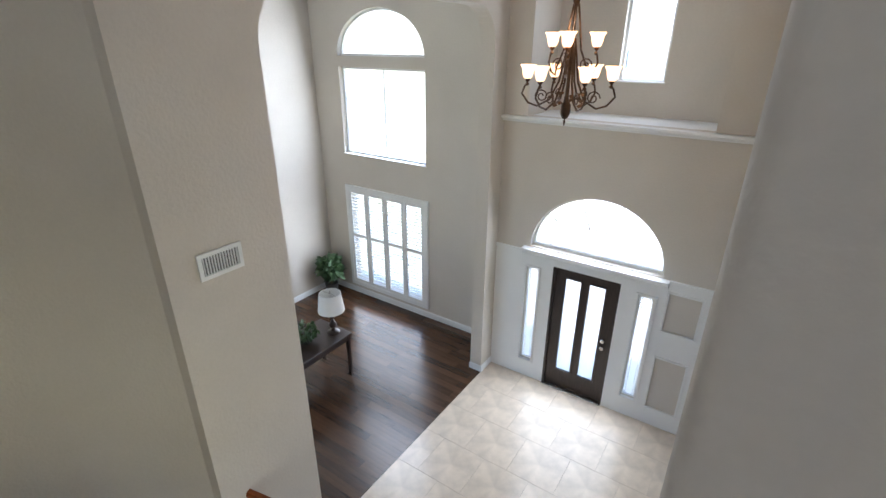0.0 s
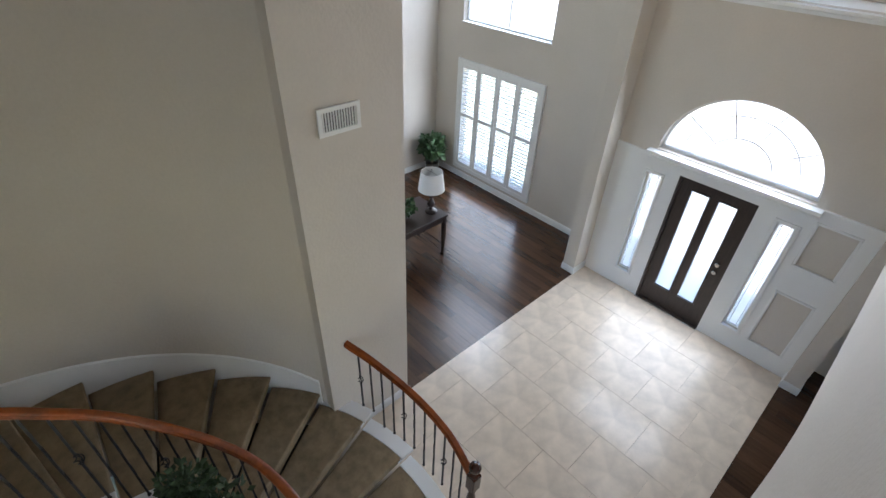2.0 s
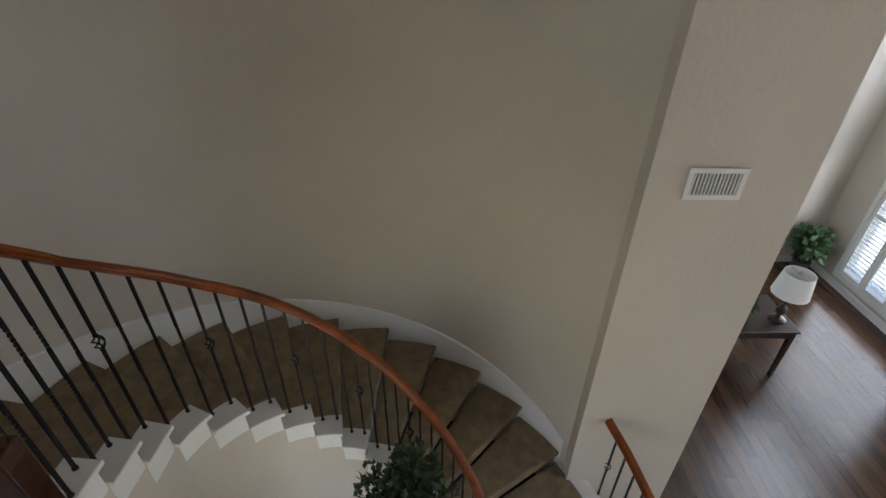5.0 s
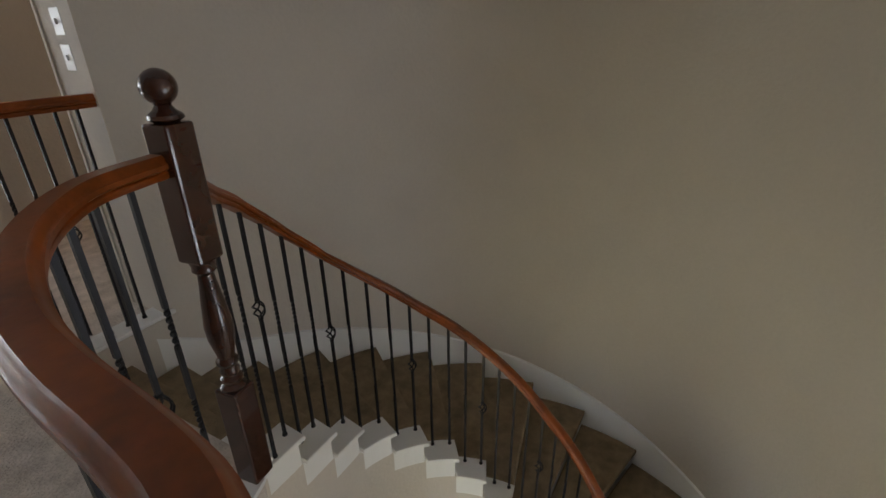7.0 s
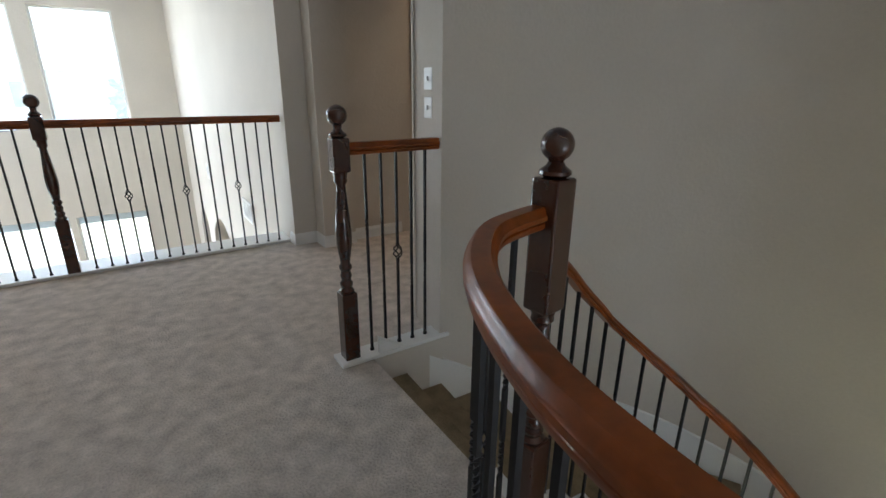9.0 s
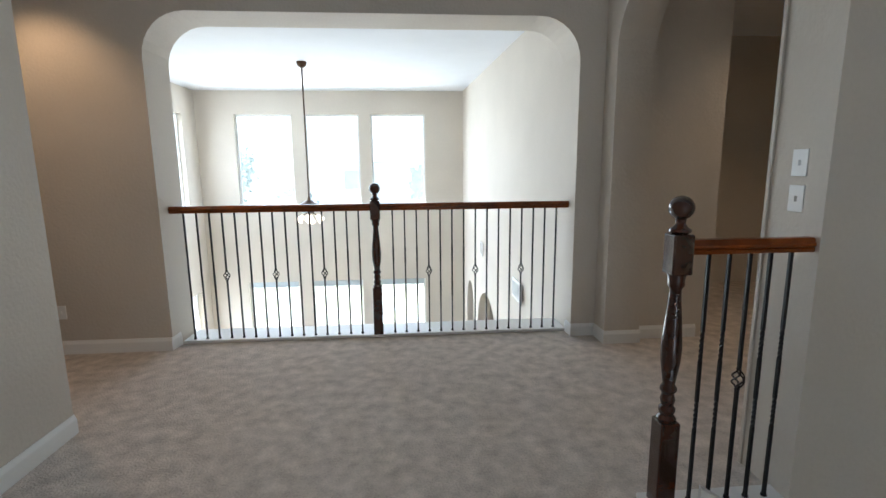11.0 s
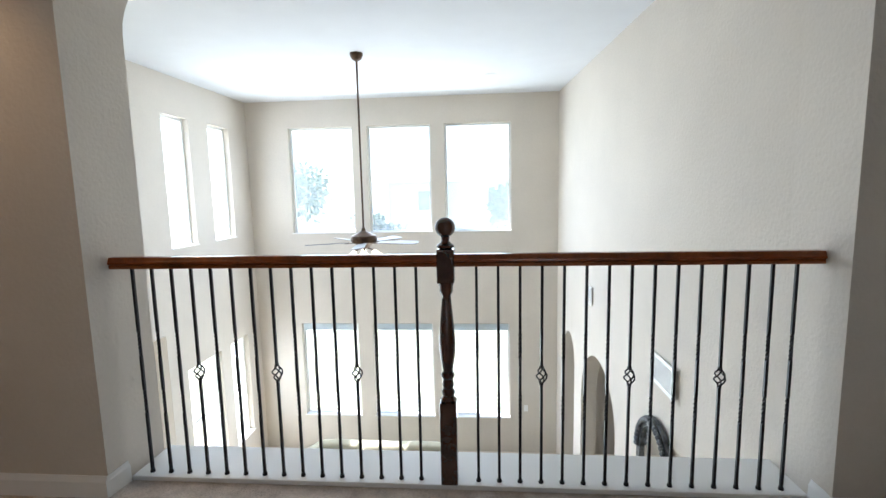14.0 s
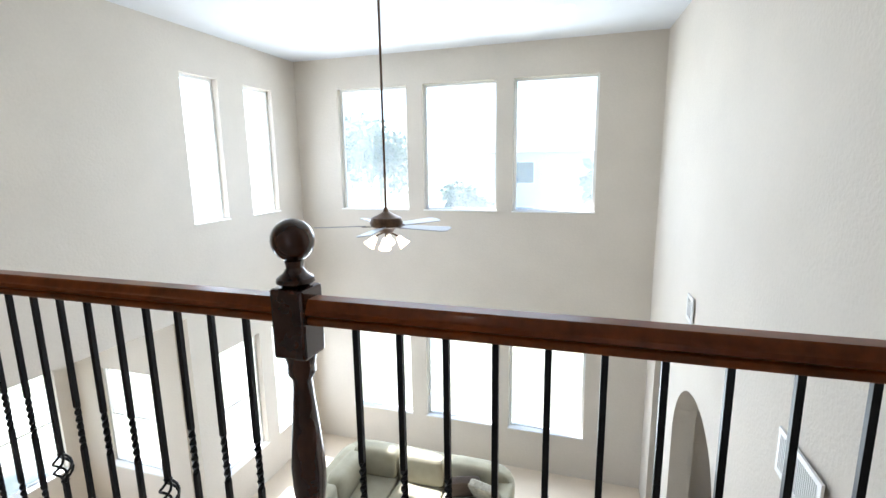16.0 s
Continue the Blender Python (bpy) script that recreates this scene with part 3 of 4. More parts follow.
# plantation shutters
def shutters():
    w = new(f"window_{k}")
    tagged(w, "white plantation shutters with eight bright panels, closed over a window", kind="structure")
    x0, x1, z0, z1 = -4.58, -2.58, 0.20, 2.38
    part("shutter_frame", slab2d(bmesh.new(), rect(x0, x1, z0, z1), [rect(x0 + 0.08, x1 - 0.08, z0 + 0.08, z1 - 0.08)], lambda u, v, d: (u, LY - 0.045 + d, v), 0.04), M_TRIM, w)
    pw = (x1 - x0 - 0.16) / 4
    zm = (z0 + z1) / 2 + 0.06
    for i in range(4):
        a, c = x0 + 0.08 + i * pw, x0 + 0.08 + (i + 1) * pw
        leaf = part("shutter_leaf", slab2d(bmesh.new(), rect(a + 0.003, c - 0.003, z0 + 0.083, z1 - 0.083), [rect(a + 0.06, c - 0.06, z0 + 0.15, zm - 0.03), rect(a + 0.06, c - 0.06, zm + 0.03, z1 - 0.15)], lambda u, v, d: (u, LY - 0.04 + d, v), 0.028), M_TRIM, w)
        b = bmesh.new()
        for lo, hi in ((z0 + 0.15, zm - 0.03), (zm + 0.03, z1 - 0.15)):
            m = int((hi - lo) / 0.062)
            for j in range(m):
                z = lo + (j + 0.5) * (hi - lo) / m
                vs = [b.verts.new((x, LY - 0.026 + dy, z + dz)) for x in (a + 0.062, c - 0.062) for dy, dz in ((-0.016, -0.002), (-0.016, 0.001), (0.016, 0.004), (0.016, 0.001))]
                for q in ((0, 1, 5, 4), (1, 2, 6, 5), (2, 3, 7, 6), (3, 0, 4, 7), (3, 2, 1, 0), (4, 5, 6, 7)):
                    b.faces.new([vs[t] for t in q])
        ob = part("louvres", b, M_TRIM, leaf)
        tagged(ob, kind="stuff")
    g = part("pane", boxbm(-4.5, -2.68, LY + 0.117, LY + 0.122, 0.33, 2.32), M_GLASS, w)
    g.visible_shadow = False


shutters()


# ---- front door ----
def front_door():
    d = new("door_1")
    tagged(d, "dark brown wooden front door, closed, with two tall glass panes", kind="structure")
    f = lambda u, v, dd: (u, DY + 0.02 + dd, v)
    part("door_leaf", slab2d(bmesh.new(), rect(0.035, 0.905, 0.02, 2.0), [rect(0.19, 0.41, 0.33, 1.88), rect(0.53, 0.75, 0.33, 1.88)], f, 0.045), M_DOOR, d)
    part("door_frame", slab2d(bmesh.new(), [(0.0, 0.001), (0.033, 0.001), (0.033, 2.003), (0.907, 2.003), (0.907, 0.001), (0.94, 0.001), (0.94, 2.03), (0.0, 2.03)], (), lambda u, v, dd: (u, DY - 0.02 + dd, v), 0.16), M_DOOR, d)
    for x0, x1 in ((0.19, 0.41), (0.53, 0.75)):
        g = part("pane", boxbm(x0, x1, DY + 0.04, DY + 0.046, 0.33, 1.88), M_FROST, d, "bright textured glass pane")
        g.visible_shadow = False
        part("moulding", slab2d(bmesh.new(), rect(x0 - 0.02, x1 + 0.02, 0.31, 1.90), [rect(x0, x1, 0.33, 1.88)], lambda u, v, dd: (u, DY + 0.008 + dd, v), 0.011), M_DOOR, d)
    for z in (0.98, 1.10):
        b = bmesh.new()
        tube(b, [(0.83, DY + 0.02, z), (0.83, DY - 0.025, z)], 0.012, 10)
        lathe(b, [(0.012, 0), (0.03, 0.005), (0.034, 0.02), (0.026, 0.038), (0.008, 0.042)], 14)
        for v in b.verts:
            if v.co.length < 0.1:
                v.co = (0.83 + v.co.x, DY - 0.025 - v.co.z, z + v.co.y)
        bmesh.ops.recalc_face_normals(b, faces=b.faces)
        part("door_knob" if z < 1 else "deadbolt", b, M_STEEL, d, "satin nickel knob", smooth=True)
    part("threshold", boxbm(0.0, 0.94, DY - 0.06, DY + 0.08, 0.001, 0.018, 0.004), M_STEEL, d)
    for x0, x1 in ((-0.41, -0.22), (1.18, 1.37)):
        s = new("window_sidelight")
        tagged(s, "narrow leaded glass sidelight beside the front door", kind="structure")
        part("window_frame", slab2d(bmesh.new(), rect(x0, x1, 0.32, 1.92), [rect(x0 + 0.018, x1 - 0.018, 0.338, 1.902)], lambda u, v, dd: (u, DY + 0.03 + dd, v), 0.04), M_TRIM, s)
        g = part("pane", boxbm(x0 + 0.018, x1 - 0.018, DY + 0.048, DY + 0.053, 0.338, 1.902), M_FROST, s)
        g.visible_shadow = False
        b = bmesh.new()
        for u in (x0 + 0.05, x1 - 0.05):
            tube(b, [(u, DY + 0.044, 0.34), (u, DY + 0.044, 1.90)], 0.003, 5)
        for j in range(26):
            z = 0.37 + j * 0.06
            tube(b, [(x0 + 0.02, DY + 0.044, z), (x0 + 0.05, DY + 0.044, z)], 0.003, 5)
            tube(b, [(x1 - 0.05, DY + 0.044, z), (x1 - 0.02, DY + 0.044, z)], 0.003, 5)
        part("came", b, M_STEEL, s)


front_door()
# ---- stairs ----
def wedge(b, n0, n1, r0, r1, z0, z1, steps=3):
    """r0, r1: radii, or functions of n."""
    at = lambda n, r: stair_xy(n, r(n) if callable(r) else r)
    ring = [at(n0 + (n1 - n0) * i / steps, r0) for i in range(steps + 1)] + [at(n1 + (n0 - n1) * i / steps, r1) for i in range(steps + 1)]
    lo = [b.verts.new((*p, z0)) for p in ring]
    hi = [b.verts.new((*p, z1)) for p in ring]
    m = len(ring)
    b.faces.new(lo[::-1])
    b.faces.new(hi)
    for i in range(m):
        b.faces.new((lo[i], lo[(i + 1) % m], hi[(i + 1) % m], hi[i]))
    bmesh.ops.recalc_face_normals(b, faces=b.faces)
    return b


def staircase():
    s = thing("curved_staircase", "curved staircase with brown carpeted treads and white ends", "stairs")
    carpet_r, board_r = lambda n: rail_r(n) + 0.040, lambda n: rail_r(n) + 0.039
    lip_r, face_r = lambda n: rail_r(n) - 0.145, lambda n: rail_r(n) - 0.110
    for n in range(1, 18):
        z = U - n * RISE
        out = RO - 0.02 if n < 15 else RO - 0.03
        b = wedge(bmesh.new(), n - 1.0, n + 0.03, carpet_r, out, z - 0.045, z)
        es = [e for e in b.edges if abs(e.verts[0].co.z - z) < 1e-4 and abs(e.verts[1].co.z - z) < 1e-4]
        bmesh.ops.bevel(b, geom=es, offset=0.016, segments=3, affect="EDGES", profile=0.5)
        wedge(b, n - 1.0, n - 0.05, carpet_r, out, z - RISE, z - 0.046)
        part("tread", b, M_STAIRCARPET, s, "brown carpeted tread")
        b = wedge(bmesh.new(), n - 1.0, n + 0.08, lip_r, board_r, z - 0.032, z)
        bmesh.ops.bevel(b, geom=[e for e in b.edges if abs(e.verts[0].co.z - e.verts[1].co.z) < 1e-4], offset=0.007, segments=2, affect="EDGES", profile=0.5)
        part("tread_end", b, M_TRIM, s, "white painted tread end")
        b = wedge(bmesh.new(), n - 1.0, n - 0.04, face_r, board_r, max(0.002, z - RISE - 0.04), z - 0.033)
        part("riser_end", b, M_TRIM, s, "white painted riser end")
        if n >= 15:
            b = wedge(bmesh.new(), n - 1.0, n + 0.08, out + 0.001, out + 0.15, z - 0.032, z)
            wedge(b, n - 1.0, n - 0.04, out + 0.001, out + 0.12, max(0.002, z - RISE), z - 0.033)
            part("tread_end", b, M_TRIM, s, "white painted tread end")
    part("well_wall", curve_wall_bm(), M_WALL, s, "plain curved wall under the inner tread ends", smooth=True)
    # white skirt that climbs along the round wall
    b = bmesh.new()
    rows = []
    for i in range(int(14.2 * 4)):
        n = 0.3 + i / 4
        z = U - n * RISE
        a, c = stair_xy(n, RO - 0.019), stair_xy(n, RO - 0.001)
        rows.append([b.verts.new((*a, z - 0.3)), b.verts.new((*a, z + 0.18)), b.verts.new((*c, z + 0.19)), b.verts.new((*c, z - 0.3))])
    for p, q in zip(rows, rows[1:]):
        for k_ in range(4):
            b.faces.new((p[k_], q[k_], q[(k_ + 1) % 4], p[(k_ + 1) % 4]))
    b.faces.new(rows[0])
    b.faces.new(rows[-1][::-1])
    bmesh.ops.recalc_face_normals(b, faces=b.faces)
    part("skirt_board", b, M_TRIM, s, "white skirt board following the steps", smooth=True)


def curve_wall_bm():
    b = bmesh.new()
    rows = []
    for i in range(17 * 3 + 1):
        n = 0.6 + i / 3 * 0.97
        zt = max(0.05, U - (n + 1.1) * RISE - 0.03)
        a, c = stair_xy(n, rail_r(n) - 0.108), stair_xy(n, rail_r(n) - 0.04)
        rows.append([b.verts.new((*a, 0.0)), b.verts.new((*a, zt)), b.verts.new((*c, zt)), b.verts.new((*c, 0.0))])
    for p, q in zip(rows, rows[1:]):
        for k_ in range(4):
            b.faces.new((p[k_], q[k_], q[(k_ + 1) % 4], p[(k_ + 1) % 4]))
    b.faces.new(rows[0])
    b.faces.new(rows[-1][::-1])
    bmesh.ops.recalc_face_normals(b, faces=b.faces)
    return b


staircase()

# ---- railings ----
def rod(b, x, y, z0, z1, r=0.0075, zb=None, twist=True):
    """A square iron baluster with two twisted stretches."""
    L = z1 - z0
    stops = [(0, 0)]
    if twist and L > 0.5:
        for lo, hi in ((0.30, 0.42), (0.58, 0.70)):
            stops.append((lo * L, stops[-1][1]))
            for j in range(1, 13):
                stops.append(((lo + (hi - lo) * j / 12) * L, stops[-1][1] + TAU / 8))
    stops.append((L, stops[-1][1]))
    rings = []
    for h, a in stops:
        rings.append([b.verts.new((x + r * 1.3 * math.cos(a + TAU * (i + 0.5) / 4), y + r * 1.3 * math.sin(a + TAU * (i + 0.5) / 4), z0 + h)) for i in range(4)])
    for p, q in zip(rings, rings[1:]):
        for i in range(4):
            b.faces.new((p[i], p[(i + 1) % 4], q[(i + 1) % 4], q[i]))
    b.faces.new(rings[0][::-1])
    b.faces.new(rings[-1])
    return b


def basket_bm(x, y, z):
    b = bmesh.new()
    for k_ in range(4):
        pts = []
        for i in range(9):
            t = i / 8
            rr = 0.004 + 0.024 * math.sin(math.pi * t)
            a = TAU * k_ / 4 + math.pi * t * 1.1
            pts.append((x + rr * math.cos(a), y + rr * math.sin(a), z - 0.045 + 0.09 * t))
        tube(b, pts, 0.0042, 5)
    for dz in (-0.052, 0.045):
        lathe(b, [(0.008, 0), (0.013, 0.003), (0.008, 0.008)], 8, x, y, z + dz)
    return b


def baluster(parent, x, y, z0, z1, zb=None):
    if zb is None:
        part("baluster", rod(bmesh.new(), x, y, z0, z1), M_IRON, parent)
    else:
        b = rod(bmesh.new(), x, y, z0, zb - 0.045, twist=False)
        rod(b, x, y, zb + 0.045, z1, twist=False)
        p = part("baluster", b, M_IRON, parent, "black iron baluster with a twisted wire basket")
        part("basket", basket_bm(x, y, zb), M_IRON, p)
    part("shoe", lathe(bmesh.new(), [(0.014, 0), (0.014, 0.008), (0.010, 0.016)], 8, x, y, z0), M_IRON, parent)


RAILPROF = [(-0.024, 0.0), (-0.029, 0.006), (-0.029, 0.017), (-0.024, 0.021), (-0.035, 0.028), (-0.035, 0.040), (-0.029, 0.045), (-0.027, 0.056), (-0.020, 0.063), (0.020, 0.063), (0.027, 0.056), (0.029, 0.045), (0.035, 0.040), (0.035, 0.028), (0.024, 0.021), (0.029, 0.017), (0.029, 0.006), (0.024, 0.0)]


def resample(pts, step):
    pts = [Vector(p) for p in pts]
    d = [0]
    for a, c in zip(pts, pts[1:]):
        d.append(d[-1] + (c - a).to_2d().length)
    out, m = [], max(1, round(d[-1] / step))
    for i in range(m + 1):
        s = d[-1] * i / m
        j = max(q for q in range(len(d) - 1) if d[q] <= s + 1e-9)
        t = (s - d[j]) / (d[j + 1] - d[j])
        out.append(pts[j].lerp(pts[j + 1], min(1, t)))
    return out


def smooth_path(pts, m=4):
    pts = [Vector(p) for p in pts]
    out = []
    for i in range(len(pts) - 1):
        p0, p1, p2, p3 = pts[max(0, i - 1)], pts[i], pts[i + 1], pts[min(len(pts) - 1, i + 2)]
        for j in range(m):
            t = j / m
            out.append(0.5 * ((2 * p1) + (p2 - p0) * t + (2 * p0 - 5 * p1 + 4 * p2 - p3) * t * t + (3 * p1 - p0 - 3 * p2 + p3) * t ** 3))
    return out + [pts[-1]]


def newel(name, label, x, y, z, base=0.42, block0=1.10, block1=1.30, w=0.045, ball=0.052, group="stair newels", rz=0.0, ball_z=1.41):
    t = thing(name, label, "newel post", (x, y, z), group, rz)
    part("base_block", boxbm(-w, w, -w, w, 0.0, base, 0.006), M_NEWEL, t)
    L = block0 - base
    prof = [(0.040, 0), (0.043, 0.02), (0.030, 0.045), (0.036, 0.07), (0.036, 0.09), (0.026, 0.11), (0.033, 0.15), (0.026, 0.19), (0.036, 0.215), (0.036, 0.235), (0.026, 0.26), (0.042, 0.42), (0.044, 0.52), (0.036, 0.68), (0.026, 0.84), (0.024, 0.90), (0.036, 0.93), (0.034, 0.96), (0.040, 1.0)]
    part("turned_shaft", lathe(bmesh.new(), [(r, base + q * L) for r, q in prof], 20), M_NEWEL, t, smooth=True)
    b = boxbm(-w, w, -w, w, block0, block1, 0.008)
    part("square_block", b, M_NEWEL, t)
    part("cap", lathe(bmesh.new(), [(0.030, block1), (0.046, block1 + 0.010), (0.044, block1 + 0.020), (0.028, block1 + 0.032), (0.020, block1 + 0.045), (0.024, ball_z - ball + 0.004)], 18), M_NEWEL, t, smooth=True)
    part("ball", lathe(bmesh.new(), [(max(0.004, ball * math.sin(math.pi * i / 12)), ball_z - ball * math.cos(math.pi * i / 12)) for i in range(13)], 20), M_NEWEL, t, "polished dark wood ball finial", smooth=True)
    return t


NL = "dark turned newel post with ball"
newel("newel_post", NL + " at the head of stairs", 0.715, -1.63, U + 0.02, block0=0.90, block1=1.30, rz=7, ball=0.046, ball_z=1.388)
newel("newel_post", NL + " on a white board", 0.78, -3.06, U + 0.026, block1=1.275, ball_z=1.385)
newel("newel_post", NL + " in the overlook railing", 2.228, -5.545, U + 0.026, base=0.46, block1=1.275, ball_z=1.385)
newel("newel_post", NL + " at the foot of the stairs", 0.66, 1.19, 0.0, base=0.40, block0=0.86, block1=1.06, ball_z=1.17)
newel("newel_post", NL + " at the inner stair foot", *rail_xy(17.9), 0.0, base=0.40, block0=0.92, block1=1.12, ball_z=1.22)


def railing(name, label, path, feet, every, first, zbase, up=0.55, step=0.112, skip_ends=True):
    """path: handrail's underside; feet: function place -> height of the baluster's foot."""
    t = thing(name, label, "railing")
    part("handrail", sweep(bmesh.new(), path, RAILPROF), M_RAIL, t, "red-brown polished wooden handrail", smooth=True)
    pts = resample(path, step)
    if skip_ends:
        pts = pts[1:-1]
    for i, p in enumerate(pts):
        z0 = feet(p)
        zb = z0 + up if (i - first) % every == 0 and i >= first else None
        baluster(t, p.x, p.y, z0, p.z + 0.004, zb)
    return t


HR = 1.18           # the landing rail's underside above the floor
land = smooth_path([(0.755, -1.64, U + HR), (0.95, -1.585, U + HR), (1.075, -1.485, U + HR), (1.18, -1.35, U + HR), (1.255, -1.20, U + HR), (1.31, -1.04, U + HR), (1.335, -0.90, U + HR), (1.348, -0.76, U + HR), (1.365, -0.66, U + HR), (1.40, -0.60, U + HR), (1.47, -0.565, U + HR), (1.60, -0.555, U + HR), (1.85, -0.55, U + HR), (EX + 0.005, -0.55, U + HR)])
railing("landing_railing", "curved landing railing, red-brown wood on black iron balusters", land, lambda p: U + 0.026, 4, 1, U)
HR = 1.212
railing("stub_railing", "short straight railing between a newel post and the wall", [(0.735, -3.06, U + HR), (0.170, -3.06, U + HR)], lambda p: U + 0.028, 99, 2, U, step=0.093, up=0.60)
railing("overlook_railing", "overlook railing, dark wood rail on black iron balusters", [(2.183, -5.545, U + HR), (0.407, -5.545, U + HR)], lambda p: U + 0.031, 4, 3, U, step=0.113, up=0.60)
railing("overlook_railing", "overlook railing, dark wood rail on black iron balusters", [(4.048, -5.545, U + HR), (2.273, -5.545, U + HR)], lambda p: U + 0.031, 4, 3, U, step=0.110, up=0.60)


def nosing(p_n):
    return U - p_n * RISE


def rail_up(n):
    return blend(n, ((0, 1.15), (1.7, 1.195), (2.5, 1.175), (3.6, 1.125), (4.9, 1.045), (6.2, 0.985), (8, 0.965), (10, 0.945), (18, 0.92)))


def stair_rail():
    path, table = [], []
    for i in range(18 * 4 + 1):
        n = 0.05 + i / 4 * 0.985
        x, y = rail_xy(n)
        path.append((x, y, U - n * RISE + rail_up(n)))
    t = thing("stair_railing", "curved stair railing, red-brown wood on black iron balusters", "railing")
    part("handrail", sweep(bmesh.new(), path, RAILPROF), M_RAIL, t, "red-brown polished wooden handrail", smooth=True)
    i = 0
    for n in range(0, 17):
        for q in (0.38, 0.90):
            x, y = rail_xy(n + q)
            z0 = U - (n + 1) * RISE
            zt = U - (n + q) * RISE + rail_up(n + q) + 0.004
            baluster(t, x, y, z0, zt, (zt - 0.46) if i % 4 == 3 else None)
            i += 1
    path = smooth_path([(WX + 0.004, 1.05, 1.335), (-0.61, 1.15, 1.26), (-0.15, 1.25, 1.15), (0.28, 1.27, 1.045), (0.62, 1.20, 0.965)], 6)
    t = thing("lower_stair_railing", "short curved railing at the foot of the stairs", "railing")
    part("handrail", sweep(bmesh.new(), path, RAILPROF), M_RAIL, t, "red-brown polished wooden handrail", smooth=True)
    for i, p in enumerate(resample(path, 0.135)[1:-1]):
        best = min((abs(stair_xy(15 + j / 20, RO)[0] - p.x), 15 + j / 20) for j in range(0, 60))[1]
        z0 = max(0.001, U - math.ceil(best - 0.05) * RISE)
        baluster(t, p.x, p.y, z0, p.z + 0.004, z0 + 0.42 if i % 4 == 0 else None)


stair_rail()

# ---- vents, switches, outlets ----
def vent(name, at, w, h, rz, label):
    t = thing(name, label, "air vent", at, rz=rz)
    part("frame", slab2d(bmesh.new(), rect(-w / 2, w / 2, -h / 2, h / 2), [rect(-w / 2 + 0.03, w / 2 - 0.03, -h / 2 + 0.03, h / 2 - 0.03)], lambda u, v, d: (u, -0.016 + d, v), 0.014), M_TRIM, t)
    part("backing", boxbm(-w / 2 + 0.03, w / 2 - 0.03, -0.003, -0.001, -h / 2 + 0.03, h / 2 - 0.03), M_VENTDARK, t)
    n = max(6, int((w - 0.06) / 0.02))
    for i in range(n):
        x = -w / 2 + 0.03 + (i + 0.5) * (w - 0.06) / n
        part("slat", boxbm(x - 0.004, x + 0.004, -0.014, -0.004, -h / 2 + 0.031, h / 2 - 0.031), M_TRIM, t)
    return t


vent("wall_vent", (WX + 0.001, 1.215, 3.51), 0.335, 0.195, 90, "white slatted return vent high on the foyer wall")
vent("wall_vent", (inner_x(-9.5) + 0.004, -9.5, 3.16), 0.25, 0.25, 90, "small white vent on the tall great room wall")
vent("wall_vent", (inner_x(-7.22) + 0.008, -7.22, 2.97), 0.52, 0.27, 90, "white slatted vent on the tall great room wall")


def plate(name, label, category, at, rz, w=0.075, h=0.12):
    t = thing(name, label, category, at, rz=rz)
    part("plate", boxbm(-w / 2, w / 2, -0.007, 0.0, -h / 2, h / 2, 0.002), M_SWITCH, t)
    part("toggle", boxbm(-0.006, 0.006, -0.018, -0.0072, -0.012, 0.012, 0.001), M_SWITCH, t)


plate("light_switch", "white double switch plate on the wall end", "light switch", (0.1665, -3.175, U + 1.595), 90, 0.085, 0.12)
plate("light_switch", "white switch plate below another on the wall end", "light switch", (0.1665, -3.175, U + 1.435), 90, 0.085, 0.12)
plate("wall_outlet", "white outlet low on the alcove wall", "outlet", (4.95, RY1 + 0.001, U + 0.38), 180)
plate("wall_outlet", "white outlet low on the great room wall", "outlet", (1.25, GY + 0.001, 0.55), 180)


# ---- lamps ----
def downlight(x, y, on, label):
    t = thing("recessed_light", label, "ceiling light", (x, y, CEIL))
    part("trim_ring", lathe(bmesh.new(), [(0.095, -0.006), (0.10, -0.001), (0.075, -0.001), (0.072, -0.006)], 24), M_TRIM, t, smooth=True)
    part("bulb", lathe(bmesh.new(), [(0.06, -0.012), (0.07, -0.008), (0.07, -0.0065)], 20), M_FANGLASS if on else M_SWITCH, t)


for x, y, on in ((1.9, -7.0, True), (4.9, -7.0, True), (1.9, -10.2, False), (4.6, -10.2, False)):
    downlight(x, y, on, "round recessed ceiling light in the white ceiling")
downlight(4.8, -4.75, True, "glowing recessed ceiling light over the alcove")
d = bpy.data.lights.new("lamp_alcove", "SPOT")
d.energy, d.spot_size, d.spot_blend, d.color, d.shadow_soft_size = 8, radians(110), 0.6, (1, 0.62, 0.32), 0.06
ob = new("lamp_alcove", d)
ob.matrix_world = look((4.8, -4.85, CEIL - 0.03), (4.8, -5.0, U))
tagged(ob, kind="structure")


# Added fill: unseen ceiling fixtures with spots that brighten the landing and hall.
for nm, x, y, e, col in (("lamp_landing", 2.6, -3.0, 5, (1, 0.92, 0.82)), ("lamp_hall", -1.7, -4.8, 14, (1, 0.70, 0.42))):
    downlight(x, y, True, "glowing recessed ceiling light, unseen, added as fill for the upstairs")
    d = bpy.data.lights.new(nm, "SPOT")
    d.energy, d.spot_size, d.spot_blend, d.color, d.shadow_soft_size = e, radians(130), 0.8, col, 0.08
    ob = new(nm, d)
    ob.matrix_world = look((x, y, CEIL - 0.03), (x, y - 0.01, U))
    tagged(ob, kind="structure")


